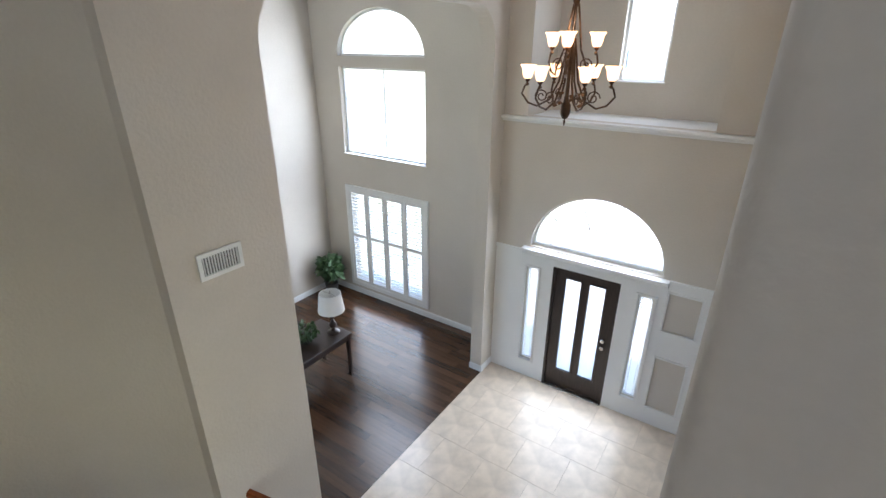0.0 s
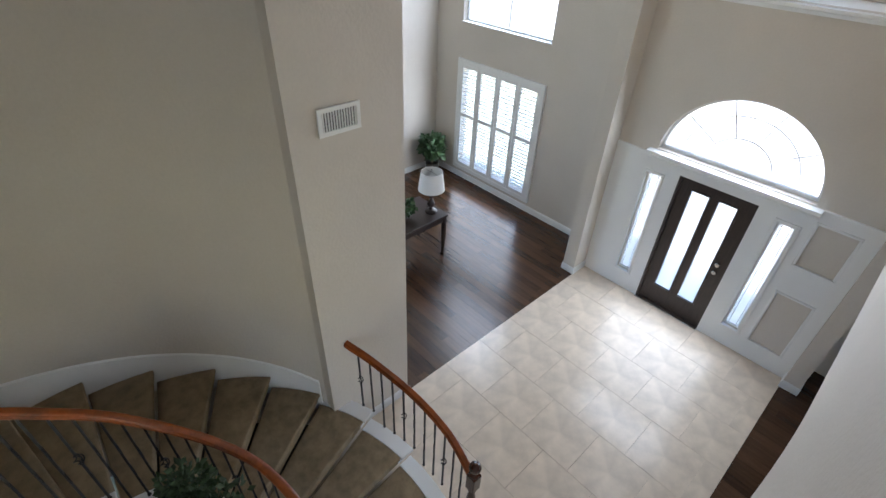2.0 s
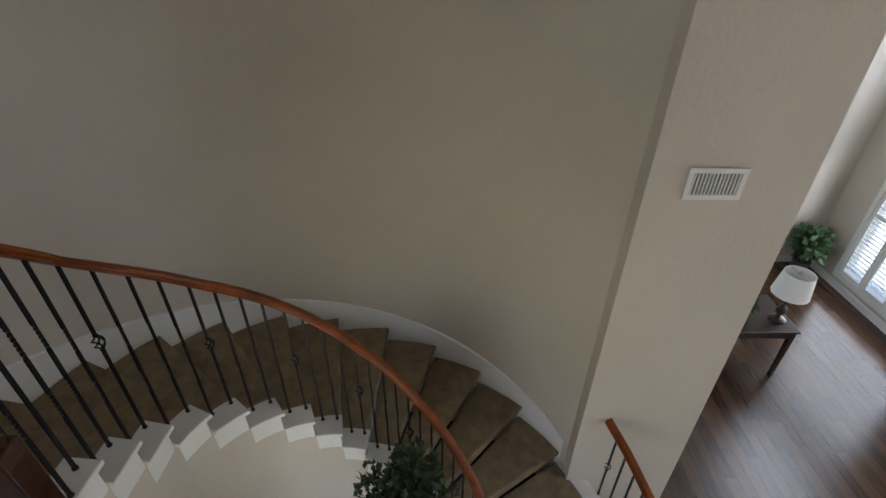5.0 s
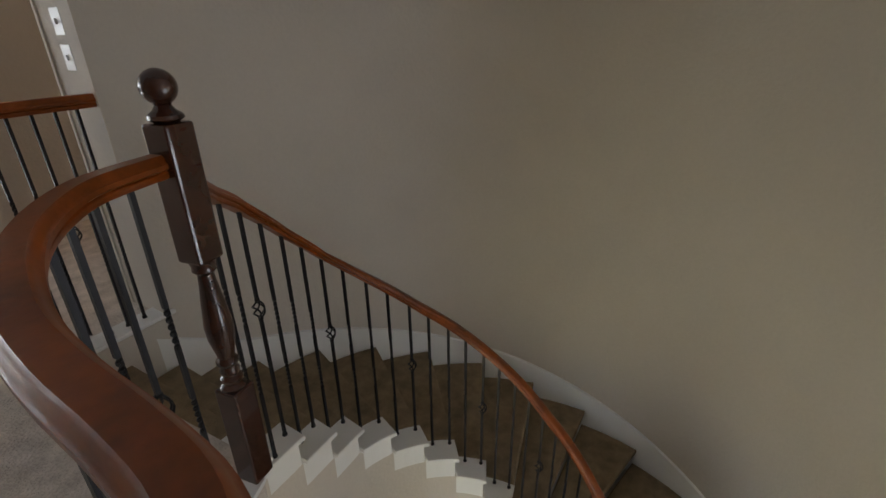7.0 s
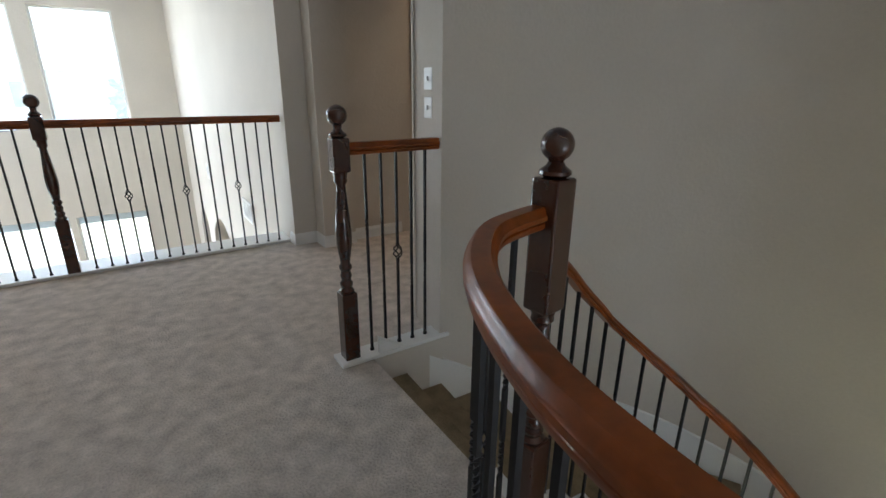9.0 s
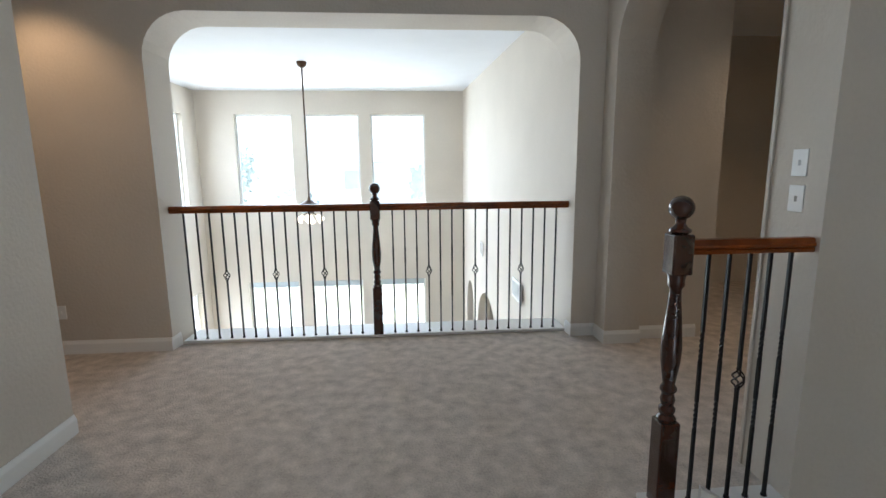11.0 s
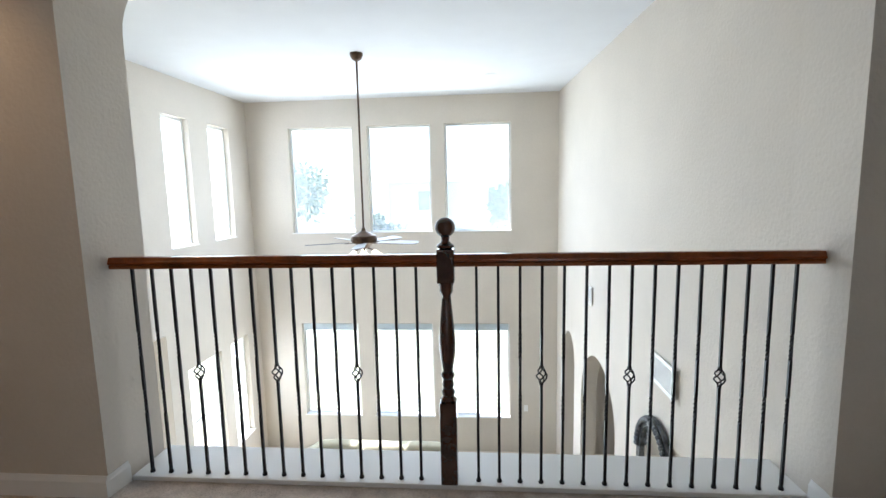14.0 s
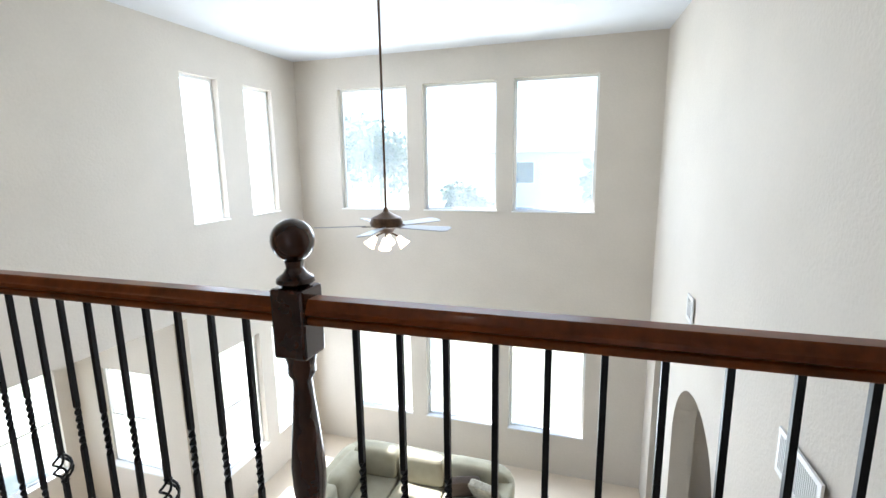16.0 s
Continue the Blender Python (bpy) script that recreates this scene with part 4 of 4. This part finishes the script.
def fan():
    t = thing("ceiling_fan", "dark bronze ceiling fan with grey blades and four lit shades", "ceiling fan", (3.49, -8.87, 0))
    part("canopy", lathe(bmesh.new(), [(0.02, CEIL - 0.09), (0.055, CEIL - 0.07), (0.075, CEIL - 0.03), (0.078, CEIL - 0.001)], 20), M_BRONZE, t, smooth=True)
    part("downrod", tube(bmesh.new(), [(0, 0, 4.15), (0, 0, CEIL - 0.07)], 0.012, 10), M_BRONZE, t)
    part("motor", lathe(bmesh.new(), [(0.03, 3.90), (0.07, 3.915), (0.09, 3.95), (0.15, 3.975), (0.165, 4.01), (0.15, 4.06), (0.08, 4.09), (0.03, 4.12), (0.018, 4.16)], 24), M_BRONZE, t, smooth=True)
    for i in range(5):
        a = TAU * i / 5 + 0.45
        c, s = math.cos(a), math.sin(a)
        b = slab2d(bmesh.new(), [(0.20, -0.055), (0.66, -0.075), (0.70, -0.05), (0.705, 0.0), (0.70, 0.05), (0.66, 0.075), (0.20, 0.055)], (), lambda u, v, d: (u * c - v * s, u * s + v * c, 3.975 + d + v * 0.15), 0.008)
        bl = part("blade", b, M_GREYBLADE, t, "grey fan blade")
        part("blade_arm", slab2d(bmesh.new(), [(0.13, -0.02), (0.24, -0.035), (0.24, 0.035), (0.13, 0.02)], (), lambda u, v, d: (u * c - v * s, u * s + v * c, 3.967 + d + v * 0.15), 0.007), M_BRONZE, bl)
    for i in range(4):
        a = TAU * i / 4 + 0.3
        c, s = math.cos(a), math.sin(a)
        part("lamp_arm", tube(bmesh.new(), [(0.03 * c, 0.03 * s, 3.91), (0.08 * c, 0.08 * s, 3.89), (0.11 * c, 0.11 * s, 3.87)], 0.009, 8), M_BRONZE, t)
        b = lathe(bmesh.new(), [(0.02, 0.0), (0.03, -0.02), (0.042, -0.07), (0.062, -0.115), (0.058, -0.115), (0.026, -0.025)], 16)
        bmesh.ops.transform(b, matrix=Matrix.Translation((0.11 * c, 0.11 * s, 3.87)) @ Matrix.Rotation(radians(-38), 4, Vector((-s, c, 0))), verts=b.verts)
        part("glass_shade", b, M_FANGLASS, t, "glowing bell-shaped glass shade", smooth=True)


fan()


def chandelier():
    cx, cy, zb = 0.67, 3.45, 4.31
    t = thing("chandelier", "two-tier scrolled bronze chandelier with glowing amber glass shades", "chandelier", (cx, cy, zb))
    part("column", lathe(bmesh.new(), [(0.004, 0.0), (0.010, 0.03), (0.006, 0.05), (0.022, 0.06), (0.036, 0.085), (0.042, 0.11), (0.040, 0.17), (0.022, 0.19), (0.016, 0.24), (0.014, 0.50), (0.022, 0.62), (0.014, 0.66), (0.012, 0.88), (0.026, 0.91), (0.030, 0.95), (0.012, 0.99)], 18), M_BRONZE, t, smooth=True)
    part("chain", tube(bmesh.new(), [(0, 0, 0.98), (0, 0, CEIL - zb - 0.05)], 0.008, 6), M_BRONZE, t)
    part("canopy", lathe(bmesh.new(), [(0.015, CEIL - zb - 0.06), (0.05, CEIL - zb - 0.04), (0.065, CEIL - zb - 0.001)], 18), M_BRONZE, t, smooth=True)
    for tier, (n, rr, z_end, a0) in enumerate(((6, 0.33, 0.30, 0.2), (3, 0.20, 0.54, 0.7))):
        for i in range(n):
            a = TAU * i / n + a0
            c, s = math.cos(a), math.sin(a)
            P = lambda q: (q[0] * c, q[0] * s, q[1])
            z1 = z_end
            arm = part("arm", tube(bmesh.new(), [P(q) for q in ((0.020, z1 + 0.36), (0.045, z1 + 0.22), (0.075, z1 + 0.04), (0.14, z1 - 0.10), (rr * 0.72, z1 - 0.155), (rr * 0.95, z1 - 0.13), (rr * 1.12, z1 - 0.06), (rr * 1.06, z1 + 0.0), (rr, z1 + 0.015))], 0.0085, 7), M_BRONZE, t)
            sc = [(rr * 0.62 + 0.055 * (1 - k_ / 22) * math.cos(k_ * 0.55), z1 - 0.075 + 0.055 * (1 - k_ / 22) * math.sin(k_ * 0.55)) for k_ in range(18)]
            part("scroll", tube(bmesh.new(), [P(q) for q in sc], 0.006, 6), M_BRONZE, arm)
            b = lathe(bmesh.new(), [(0.004, 0.0), (0.018, 0.012), (0.008, 0.03), (0.020, 0.045), (0.024, 0.06)], 12, rr * c, rr * s, z1)
            part("candle_cup", b, M_BRONZE, t, smooth=True)
            b = lathe(bmesh.new(), [(0.020, 0.055), (0.034, 0.07), (0.042, 0.10), (0.048, 0.135), (0.066, 0.165), (0.060, 0.163), (0.040, 0.13), (0.030, 0.075)], 18, rr * c, rr * s, z1)
            part("glass_shade", b, M_SHADE, t, "glowing amber bell glass shade", smooth=True)
    for i in range(10):
        a = i * 0.9
        b = bmesh.new()
        r0, zz = 0.09 + 0.02 * (i % 3), 0.16 + 0.03 * (i % 4)
        vs = [b.verts.new((r0 * math.cos(a) + dx, r0 * math.sin(a) + dy, zz + dz)) for dx, dy, dz in ((0, 0, 0), (0.02, 0.012, 0.015), (0.045, 0, 0.0), (0.02, -0.012, -0.015))]
        b.faces.new(vs)
        b.faces.new([b.verts.new(v.co + Vector((0, 0, 0.003))) for v in reversed(vs)])
        part("iron_leaf", b, M_BRONZE, t)
    d = bpy.data.lights.new("lamp_chandelier", "POINT")
    d.energy, d.color, d.shadow_soft_size = 3, (1, 0.72, 0.42), 0.15
    ob_ = new("lamp_chandelier", d)
    ob_.location = (cx, cy, zb + 0.75)
    tagged(ob_, kind="structure")


chandelier()


# ---- plants ----
def leaf_cloud(b, n, centre, size, leaf, seed):
    rnd = random.Random(seed)
    for _ in range(n):
        while True:
            p = Vector((rnd.uniform(-1, 1), rnd.uniform(-1, 1), rnd.uniform(-1, 1)))
            if 0.25 < p.length < 1:
                break
        p = Vector((p.x * size[0], p.y * size[1], p.z * size[2]))
        bump_ = 0.8 + 0.35 * noise.noise(p * 4 / max(size))
        c = Vector(centre) + p * bump_
        out = (p.normalized() + Vector((rnd.uniform(-.8, .8), rnd.uniform(-.8, .8), rnd.uniform(-.9, .3)))).normalized()
        side = out.cross(Vector((rnd.uniform(-1, 1), rnd.uniform(-1, 1), rnd.uniform(-1, 1)))).normalized()
        L, W = leaf * rnd.uniform(0.7, 1.3), leaf * 0.36
        up = side.cross(out)
        vs = [b.verts.new(q) for q in (c, c + out * L * 0.5 + side * W + up * L * 0.08, c + out * L, c + out * L * 0.5 - side * W + up * L * 0.08)]
        b.faces.new((vs[0], vs[1], vs[2]))
        b.faces.new((vs[0], vs[2], vs[3]))
    return b


def ficus(x, y):
    t = thing("ficus_tree", "potted ficus tree with dense dark green leaves", "plant", (x, y, 0))
    part("pot", lathe(bmesh.new(), [(0.13, 0.0), (0.15, 0.02), (0.18, 0.26), (0.19, 0.30), (0.17, 0.30), (0.16, 0.24)], 20), M_POT, t, smooth=True)
    part("soil", lathe(bmesh.new(), [(0.155, 0.23), (0.155, 0.245)], 16), M_STEM, t)
    for i in range(3):
        a = i * 2.1
        part("trunk", tube(bmesh.new(), [(0.02 * math.cos(a), 0.02 * math.sin(a), 0.24), (0.05 * math.cos(a + 1), 0.05 * math.sin(a + 1), 0.8), (0.10 * math.cos(a + 1.6), 0.10 * math.sin(a + 1.6), 1.6)], [0.016, 0.012, 0.006], 7), M_STEM, t)
    b = leaf_cloud(bmesh.new(), 2600, (0.0, 0.0, 1.25), (0.46, 0.46, 0.52), 0.06, 3)
    leaf_cloud(b, 500, (-0.20, 0.1, 1.62), (0.20, 0.2, 0.25), 0.06, 5)
    leaf_cloud(b, 450, (0.26, 0.16, 1.50), (0.20, 0.2, 0.25), 0.06, 6)
    tagged(part("foliage", b, M_FICUS, t), kind="stuff")


ficus(-0.11, -0.62)


def bush(name, label, x, y, z, pot_r, pot_h, size, cz, n, leaf, seed):
    t = thing(name, label, "plant", (x, y, z))
    part("pot", lathe(bmesh.new(), [(pot_r * 0.75, 0.0), (pot_r * 0.8, 0.01), (pot_r, pot_h), (pot_r * 0.9, pot_h), (pot_r * 0.85, pot_h * 0.85)], 18), M_POT, t, smooth=True)
    rnd = random.Random(seed)
    for i in range(5):
        a = i * 1.3
        part("stem", tube(bmesh.new(), [(0, 0, pot_h * 0.8), (0.25 * size[0] * math.cos(a), 0.25 * size[0] * math.sin(a), (pot_h + cz) / 2), (0.6 * size[0] * math.cos(a), 0.6 * size[0] * math.sin(a), cz)], 0.006, 5), M_STEM, t)
    tagged(part("foliage", leaf_cloud(bmesh.new(), n, (0, 0, cz), size, leaf, seed), M_LEAF, t), kind="stuff")


bush("potted_plant", "leafy green plant in a dark pot by the wall", -4.87, 5.66, 0, 0.14, 0.26, (0.25, 0.24, 0.28), 0.60, 300, 0.14, 11)
bush("potted_plant", "tall green plant beside the arch of the great room", 1.12, -7.75, GF, 0.17, 0.30, (0.30, 0.30, 0.45), 1.15, 420, 0.12, 12)
bush("potted_plant", "green plant by the nook windows", 6.95, -7.35, GF, 0.17, 0.30, (0.32, 0.32, 0.40), 0.95, 420, 0.14, 13)


# ---- living room furniture ----
def console_table():
    t = thing("console_table", "espresso brown wooden console table with square legs", "table", (-2.98, 3.28, 0))
    part("tabletop", boxbm(-0.36, 0.36, -0.72, 0.72, 0.715, 0.75, 0.006), M_TABLE, t)
    part("apron", slab2d(bmesh.new(), rect(-0.33, 0.33, -0.69, 0.69), [rect(-0.305, 0.305, -0.665, 0.665)], lambda u, v, d: (u, v, 0.62 + d), 0.094), M_TABLE, t)
    for x in (-0.31, 0.31):
        for y in (-0.67, 0.67):
            b = boxbm(x - 0.03, x + 0.03, y - 0.03, y + 0.03, 0.0, 0.714, 0.004)
            for v in b.verts:
                k_ = 0.7 + 0.3 * min(1, v.co.z / 0.6)
                v.co.x, v.co.y = x + (v.co.x - x) * k_, y + (v.co.y - y) * k_
            part("leg", b, M_TABLE, t)


console_table()


def table_lamp():
    t = thing("table_lamp", "table lamp with dark turned base and white drum shade", "lamp", (-2.86, 3.84, 0.75))
    part("base", lathe(bmesh.new(), [(0.095, 0.0), (0.10, 0.014), (0.083, 0.03), (0.034, 0.048), (0.025, 0.085), (0.056, 0.12), (0.062, 0.155), (0.034, 0.205), (0.02, 0.24), (0.04, 0.275), (0.034, 0.31), (0.014, 0.35), (0.011, 0.44)], 20), M_TABLE, t, smooth=True)
    part("shade", lathe(bmesh.new(), [(0.205, 0.40), (0.165, 0.70), (0.160, 0.70), (0.200, 0.40)], 32), M_LAMPSHADE, t, "white cloth drum shade", smooth=True)
    part("harp", tube(bmesh.new(), [(-0.155, 0, 0.685), (0, 0, 0.69), (0.155, 0, 0.685)], 0.004, 6), M_STEEL, t)
    part("finial", lathe(bmesh.new(), [(0.004, 0.68), (0.010, 0.70), (0.006, 0.715), (0.009, 0.73), (0.003, 0.74)], 10), M_STEEL, t)


table_lamp()
bush("potted_plant", "small green plant in a pot on the table", -2.98, 3.40, 0.75, 0.07, 0.10, (0.17, 0.17, 0.14), 0.20, 160, 0.09, 14)


# ---- great room furniture ----
def pad(x0, x1, y0, y1, z0, z1, r, n=6):
    """A stuffed block: rounded and a little domed."""
    b = bmesh.new()
    box(b, x0, x1, y0, y1, z0, z1)
    bmesh.ops.subdivide_edges(b, edges=b.edges[:], cuts=n, use_grid_fill=True)
    c, h = Vector(((x0 + x1) / 2, (y0 + y1) / 2, (z0 + z1) / 2)), Vector(((x1 - x0) / 2, (y1 - y0) / 2, (z1 - z0) / 2))
    for v in b.verts:
        q = Vector(((v.co.x - c.x) / h.x, (v.co.y - c.y) / h.y, (v.co.z - c.z) / h.z))
        m = sum(abs(k_) ** 6 for k_ in q) ** (1 / 6)
        q = q / m * (1 + 0.04 * noise.noise(v.co * 3))
        v.co = c + Vector((q.x * h.x, q.y * h.y, q.z * h.z))
    return b


def sofa():
    t = thing("sectional_sofa", "sage green upholstered corner sofa with loose back cushions", "sofa", (0, 0, GF))
    x0, x1, yb = 2.42, 4.95, -10.55
    part("seat_base", pad(x0, x1, yb + 0.1, yb + 1.0, 0.08, 0.30, 0.05), M_SOFA, t, smooth=True)
    part("backrest", pad(x0, x1, yb, yb + 0.28, 0.08, 0.78, 0.05), M_SOFA, t, smooth=True)
    part("armrest", pad(x0 - 0.02, x0 + 0.22, yb + 0.02, yb + 1.0, 0.08, 0.62, 0.05), M_SOFA, t, smooth=True)
    part("seat_base", pad(x1 - 0.95, x1, yb + 0.9, yb + 1.95, 0.08, 0.30, 0.05), M_SOFA, t, smooth=True)
    part("backrest", pad(x1 - 0.26, x1, yb + 0.1, yb + 1.95, 0.08, 0.78, 0.05), M_SOFA, t, smooth=True)
    for i in range(3):
        a = x0 + 0.22 + i * 0.70
        part("seat_cushion", pad(a, a + 0.69, yb + 0.25, yb + 1.0, 0.29, 0.46, 0.05), M_SOFA, t, smooth=True)
        b = pad(a + 0.01, a + 0.68, yb + 0.20, yb + 0.42, 0.44, 0.88, 0.05)
        part("back_cushion", b, M_SOFA, t, smooth=True)
    part("seat_cushion", pad(x1 - 0.95, x1 - 0.25, yb + 1.0, yb + 1.94, 0.29, 0.46, 0.05), M_SOFA, t, smooth=True)
    part("back_cushion", pad(x1 - 0.44, x1 - 0.2, yb + 0.45, yb + 1.15, 0.44, 0.88, 0.05), M_SOFA, t, smooth=True)
    part("back_cushion", pad(x1 - 0.44, x1 - 0.2, yb + 1.18, yb + 1.90, 0.44, 0.88, 0.05), M_SOFA, t, smooth=True)
    for i in range(4):
        part("foot", boxbm(*((x0 + 0.05, x0 + 0.12) if i < 2 else (x1 - 0.12, x1 - 0.05)), *((yb + 0.05, yb + 0.12) if i % 2 == 0 else (yb + 0.9, yb + 0.97)), 0.0, 0.10), M_TABLE, t)


sofa()
for nm, m_, lab, x, y, rz, tilt in (("throw_pillow", M_CUSHD, "dark brown square throw pillow on the sofa", 3.02, -10.02, 20, 60), ("throw_pillow", M_CUSH, "patterned cream and grey throw pillow on the sofa", 2.72, -9.98, -15, 58), ("throw_pillow", M_CUSH, "patterned throw pillow at the sofa's corner", 4.35, -9.05, 70, 62)):
    t = thing(nm, lab, "pillow", (x, y, GF + 0.66), "throw pillows")
    b = pad(-0.21, 0.21, -0.21, 0.21, -0.06, 0.06, 0.05)
    bmesh.ops.transform(b, matrix=Matrix.Rotation(radians(rz), 4, "Z") @ Matrix.Rotation(radians(tilt), 4, "X"), verts=b.verts)
    part("pillow_body", b, m_, t, smooth=True)


def mirror():
    t = thing("wall_mirror", "ornate antique silver framed mirror hanging on the great room wall", "mirror", (inner_x(-7.28) + 0.012, -7.28, 0))
    cy, w, z0, z1 = 0.0, 0.33, 1.25, 2.10
    arch = lambda k_: [(cy - k_, z0 - (k_ - w)), (cy + k_, z0 - (k_ - w))] + [(cy + k_ * math.cos(math.pi * i / 20), z1 + (k_ * 1.0) * math.sin(math.pi * i / 20)) for i in range(21)]
    part("mirror_glass", slab2d(bmesh.new(), arch(w), (), lambda u, v, d: (0.01 + d, u, v), 0.012), M_MIRROR, t)
    part("frame", slab2d(bmesh.new(), arch(w + 0.09), [arch(w - 0.005)], lambda u, v, d: (0.001 + d, u, v), 0.045), M_SILVER, t)
    for i in range(26):
        a = math.pi * i / 25
        k_ = w + 0.05
        b = lathe(bmesh.new(), [(0.008, 0), (0.034, 0.010), (0.026, 0.03), (0.006, 0.042)], 7)
        bmesh.ops.transform(b, matrix=Matrix.Translation((0.045, k_ * math.cos(a), z1 + k_ * math.sin(a))) @ Matrix.Rotation(radians(90), 4, "Y"), verts=b.verts)
        part("carved_rosette", b, M_SILVER, t)


mirror()


def hall_door():
    d = new("door_2")
    tagged(d, "grey shadowed interior door, closed, at the end of the hall", kind="structure")
    part("door_leaf", boxbm(-3.19, -3.16, -5.6, -4.8, U + 0.01, U + 2.04, 0.003), M_TRIM, d)
    part("door_frame", slab2d(bmesh.new(), [(-5.69, U + 0.001), (-5.61, U + 0.001), (-5.61, U + 2.05), (-4.79, U + 2.05), (-4.79, U + 0.001), (-4.71, U + 0.001), (-4.71, U + 2.13), (-5.69, U + 2.13)], (), lambda u, v, dd: (-3.199 + dd, u, v), 0.02), M_TRIM, d)


hall_door()

# ---- outdoors ----
structure("ground", boxbm(-400, 400, -400, 400, -0.9, -0.47), M_GRASS, "lawn around the house")
structure("pavement_front", boxbm(-3, 5, LY + 1.0, 30, -0.47, -0.43), M_PAVE)
structure("road_front", boxbm(-400, 400, 20, 28, -0.469, -0.44), M_PAVE)


def tree(name, x, y, h, r, seed, label):
    t = thing(name, label, "tree", (x, y, -0.47))
    part("trunk", tube(bmesh.new(), [(0, 0, 0), (0.1, 0, h * 0.3), (0, 0.1, h * 0.6), (0.05, 0, h * 0.85)], [0.18, 0.14, 0.09, 0.03], 8), M_STEM, t)
    b = bmesh.new()
    rnd = random.Random(seed)
    for i in range(6):
        a = rnd.uniform(0, TAU)
        leaf_cloud(b, 420, (r * 0.5 * math.cos(a), r * 0.5 * math.sin(a), h * rnd.uniform(0.55, 0.9)), (r * 0.6, r * 0.6, h * 0.2), 0.30, seed + i)
    tagged(part("crown", b, M_LEAF, t), kind="stuff")


tree("garden_tree", 12.8, -29, 7.6, 2.3, 21, "feathery pale green tree beyond the garden")
tree("garden_tree", 7.4, -29, 3.7, 1.7, 22, "rounded green tree behind the house")
tree("garden_tree", 0.7, -17, 4.9, 1.0, 23, "slim green tree behind the house")
tree("garden_tree", 18.6, -22, 4.6, 1.4, 24, "cone-shaped evergreen at the side of the house")
tree("garden_tree", 11.0, -8.6, 3.8, 1.2, 25, "green tree outside the nook")
tree("street_tree", -6.5, 16, 6.0, 2.3, 26, "green street tree at the front")
tree("street_tree", 3.5, 19, 5.2, 2.0, 27, "green street tree at the front")


def house(x, y, w, dpt, face):
    t = thing("neighbour_house", "two-storey pale brick house with a grey roof and dark windows", "house", (x, y, -0.47))
    part("wall", boxbm(-w / 2, w / 2, -dpt / 2, dpt / 2, 0, 5.6), M_BRICK, t)
    b = bmesh.new()
    v = [b.verts.new(p) for p in ((-w / 2 - .4, -dpt / 2 - .4, 5.6), (w / 2 + .4, -dpt / 2 - .4, 5.6), (w / 2 + .4, dpt / 2 + .4, 5.6), (-w / 2 - .4, dpt / 2 + .4, 5.6), (-w / 4, 0, 8.2), (w / 4, 0, 8.2))]
    for q in ((0, 1, 5, 4), (1, 2, 5), (2, 3, 4, 5), (3, 0, 4), (3, 2, 1, 0)):
        b.faces.new([v[i] for i in q])
    part("roof", b, M_ROOF, t)
    fy = face * dpt / 2
    for zx in (-w * 0.32, 0.0, w * 0.32):
        for z in (1.0, 3.7):
            wn_ = part("window", boxbm(zx - 0.65, zx + 0.65, min(fy, fy + face * 0.05), max(fy, fy + face * 0.05), z, z + 1.4), M_TRIM, t)
            part("pane", boxbm(zx - 0.56, zx + 0.56, min(fy + face * 0.051, fy + face * 0.07), max(fy + face * 0.051, fy + face * 0.07), z + 0.09, z + 1.31), M_SHUTGLASS, wn_)


house(1.0, -38, 14, 9, 1)
house(-8.0, 42, 15, 9, -1)

# ---- floor pieces ----
def tiles():
    w = 0.62
    base = bpy.data.objects["floor_foyer_base"]
    rnd = random.Random(4)
    me = {}
    for row in range(int((DY + 3.9) / w) + 1):
        y0 = DY - (row + 1) * w
        off = (row % 2) * w * 0.5
        x = WX - w + off
        while x < EX:
            a, c = max(x, WX) + 0.0015, min(x + w, EX) - 0.0015
            y1 = y0 + w - 0.0015
            if c - a > 0.03:
                key = (round(c - a, 3),)
                if key not in me:
                    b = boxbm(-(c - a) / 2, (c - a) / 2, -w / 2 + 0.0015, w / 2 - 0.0015, -0.012, 0.0)
                    m = bpy.data.meshes.new("tile")
                    b.to_mesh(m)
                    b.free()
                    m.materials.append(M_TILE)
                    me[key] = m
                ob_ = new("tile", me[key])
                ob_.parent = base
                ob_.location = ((a + c) / 2, y0 + w / 2, 0.0)
            x += w


def planks(base_name, x0, x1, y0, y1, w=0.125, L=1.25):
    base = bpy.data.objects[base_name]
    rnd = random.Random(8)
    me = {}
    y = y0
    r = 0
    while y < y1 - 0.01:
        x = x0 - rnd.uniform(0, L)
        while x < x1:
            a, c = max(x, x0) + 0.0006, min(x + L, x1) - 0.0006
            if c - a > 0.02:
                key = round(c - a, 2)
                if key not in me:
                    b = boxbm(-(c - a) / 2, (c - a) / 2, -w / 2 + 0.0008, w / 2 - 0.0008, -0.012, 0.0)
                    m = bpy.data.meshes.new("plank")
                    b.to_mesh(m)
                    b.free()
                    m.materials.append(M_PLANK)
                    me[key] = m
                ob_ = new("plank", me[key])
                ob_.parent = base
                ob_.location = ((a + c) / 2, y + w / 2, 0.0)
            x += L
        y += w
        r += 1


tiles()
planks("floor_living_base", LX, WX, 1.0, LY)
planks("floor_east_base", EX, 3.6, 0.8, LY)
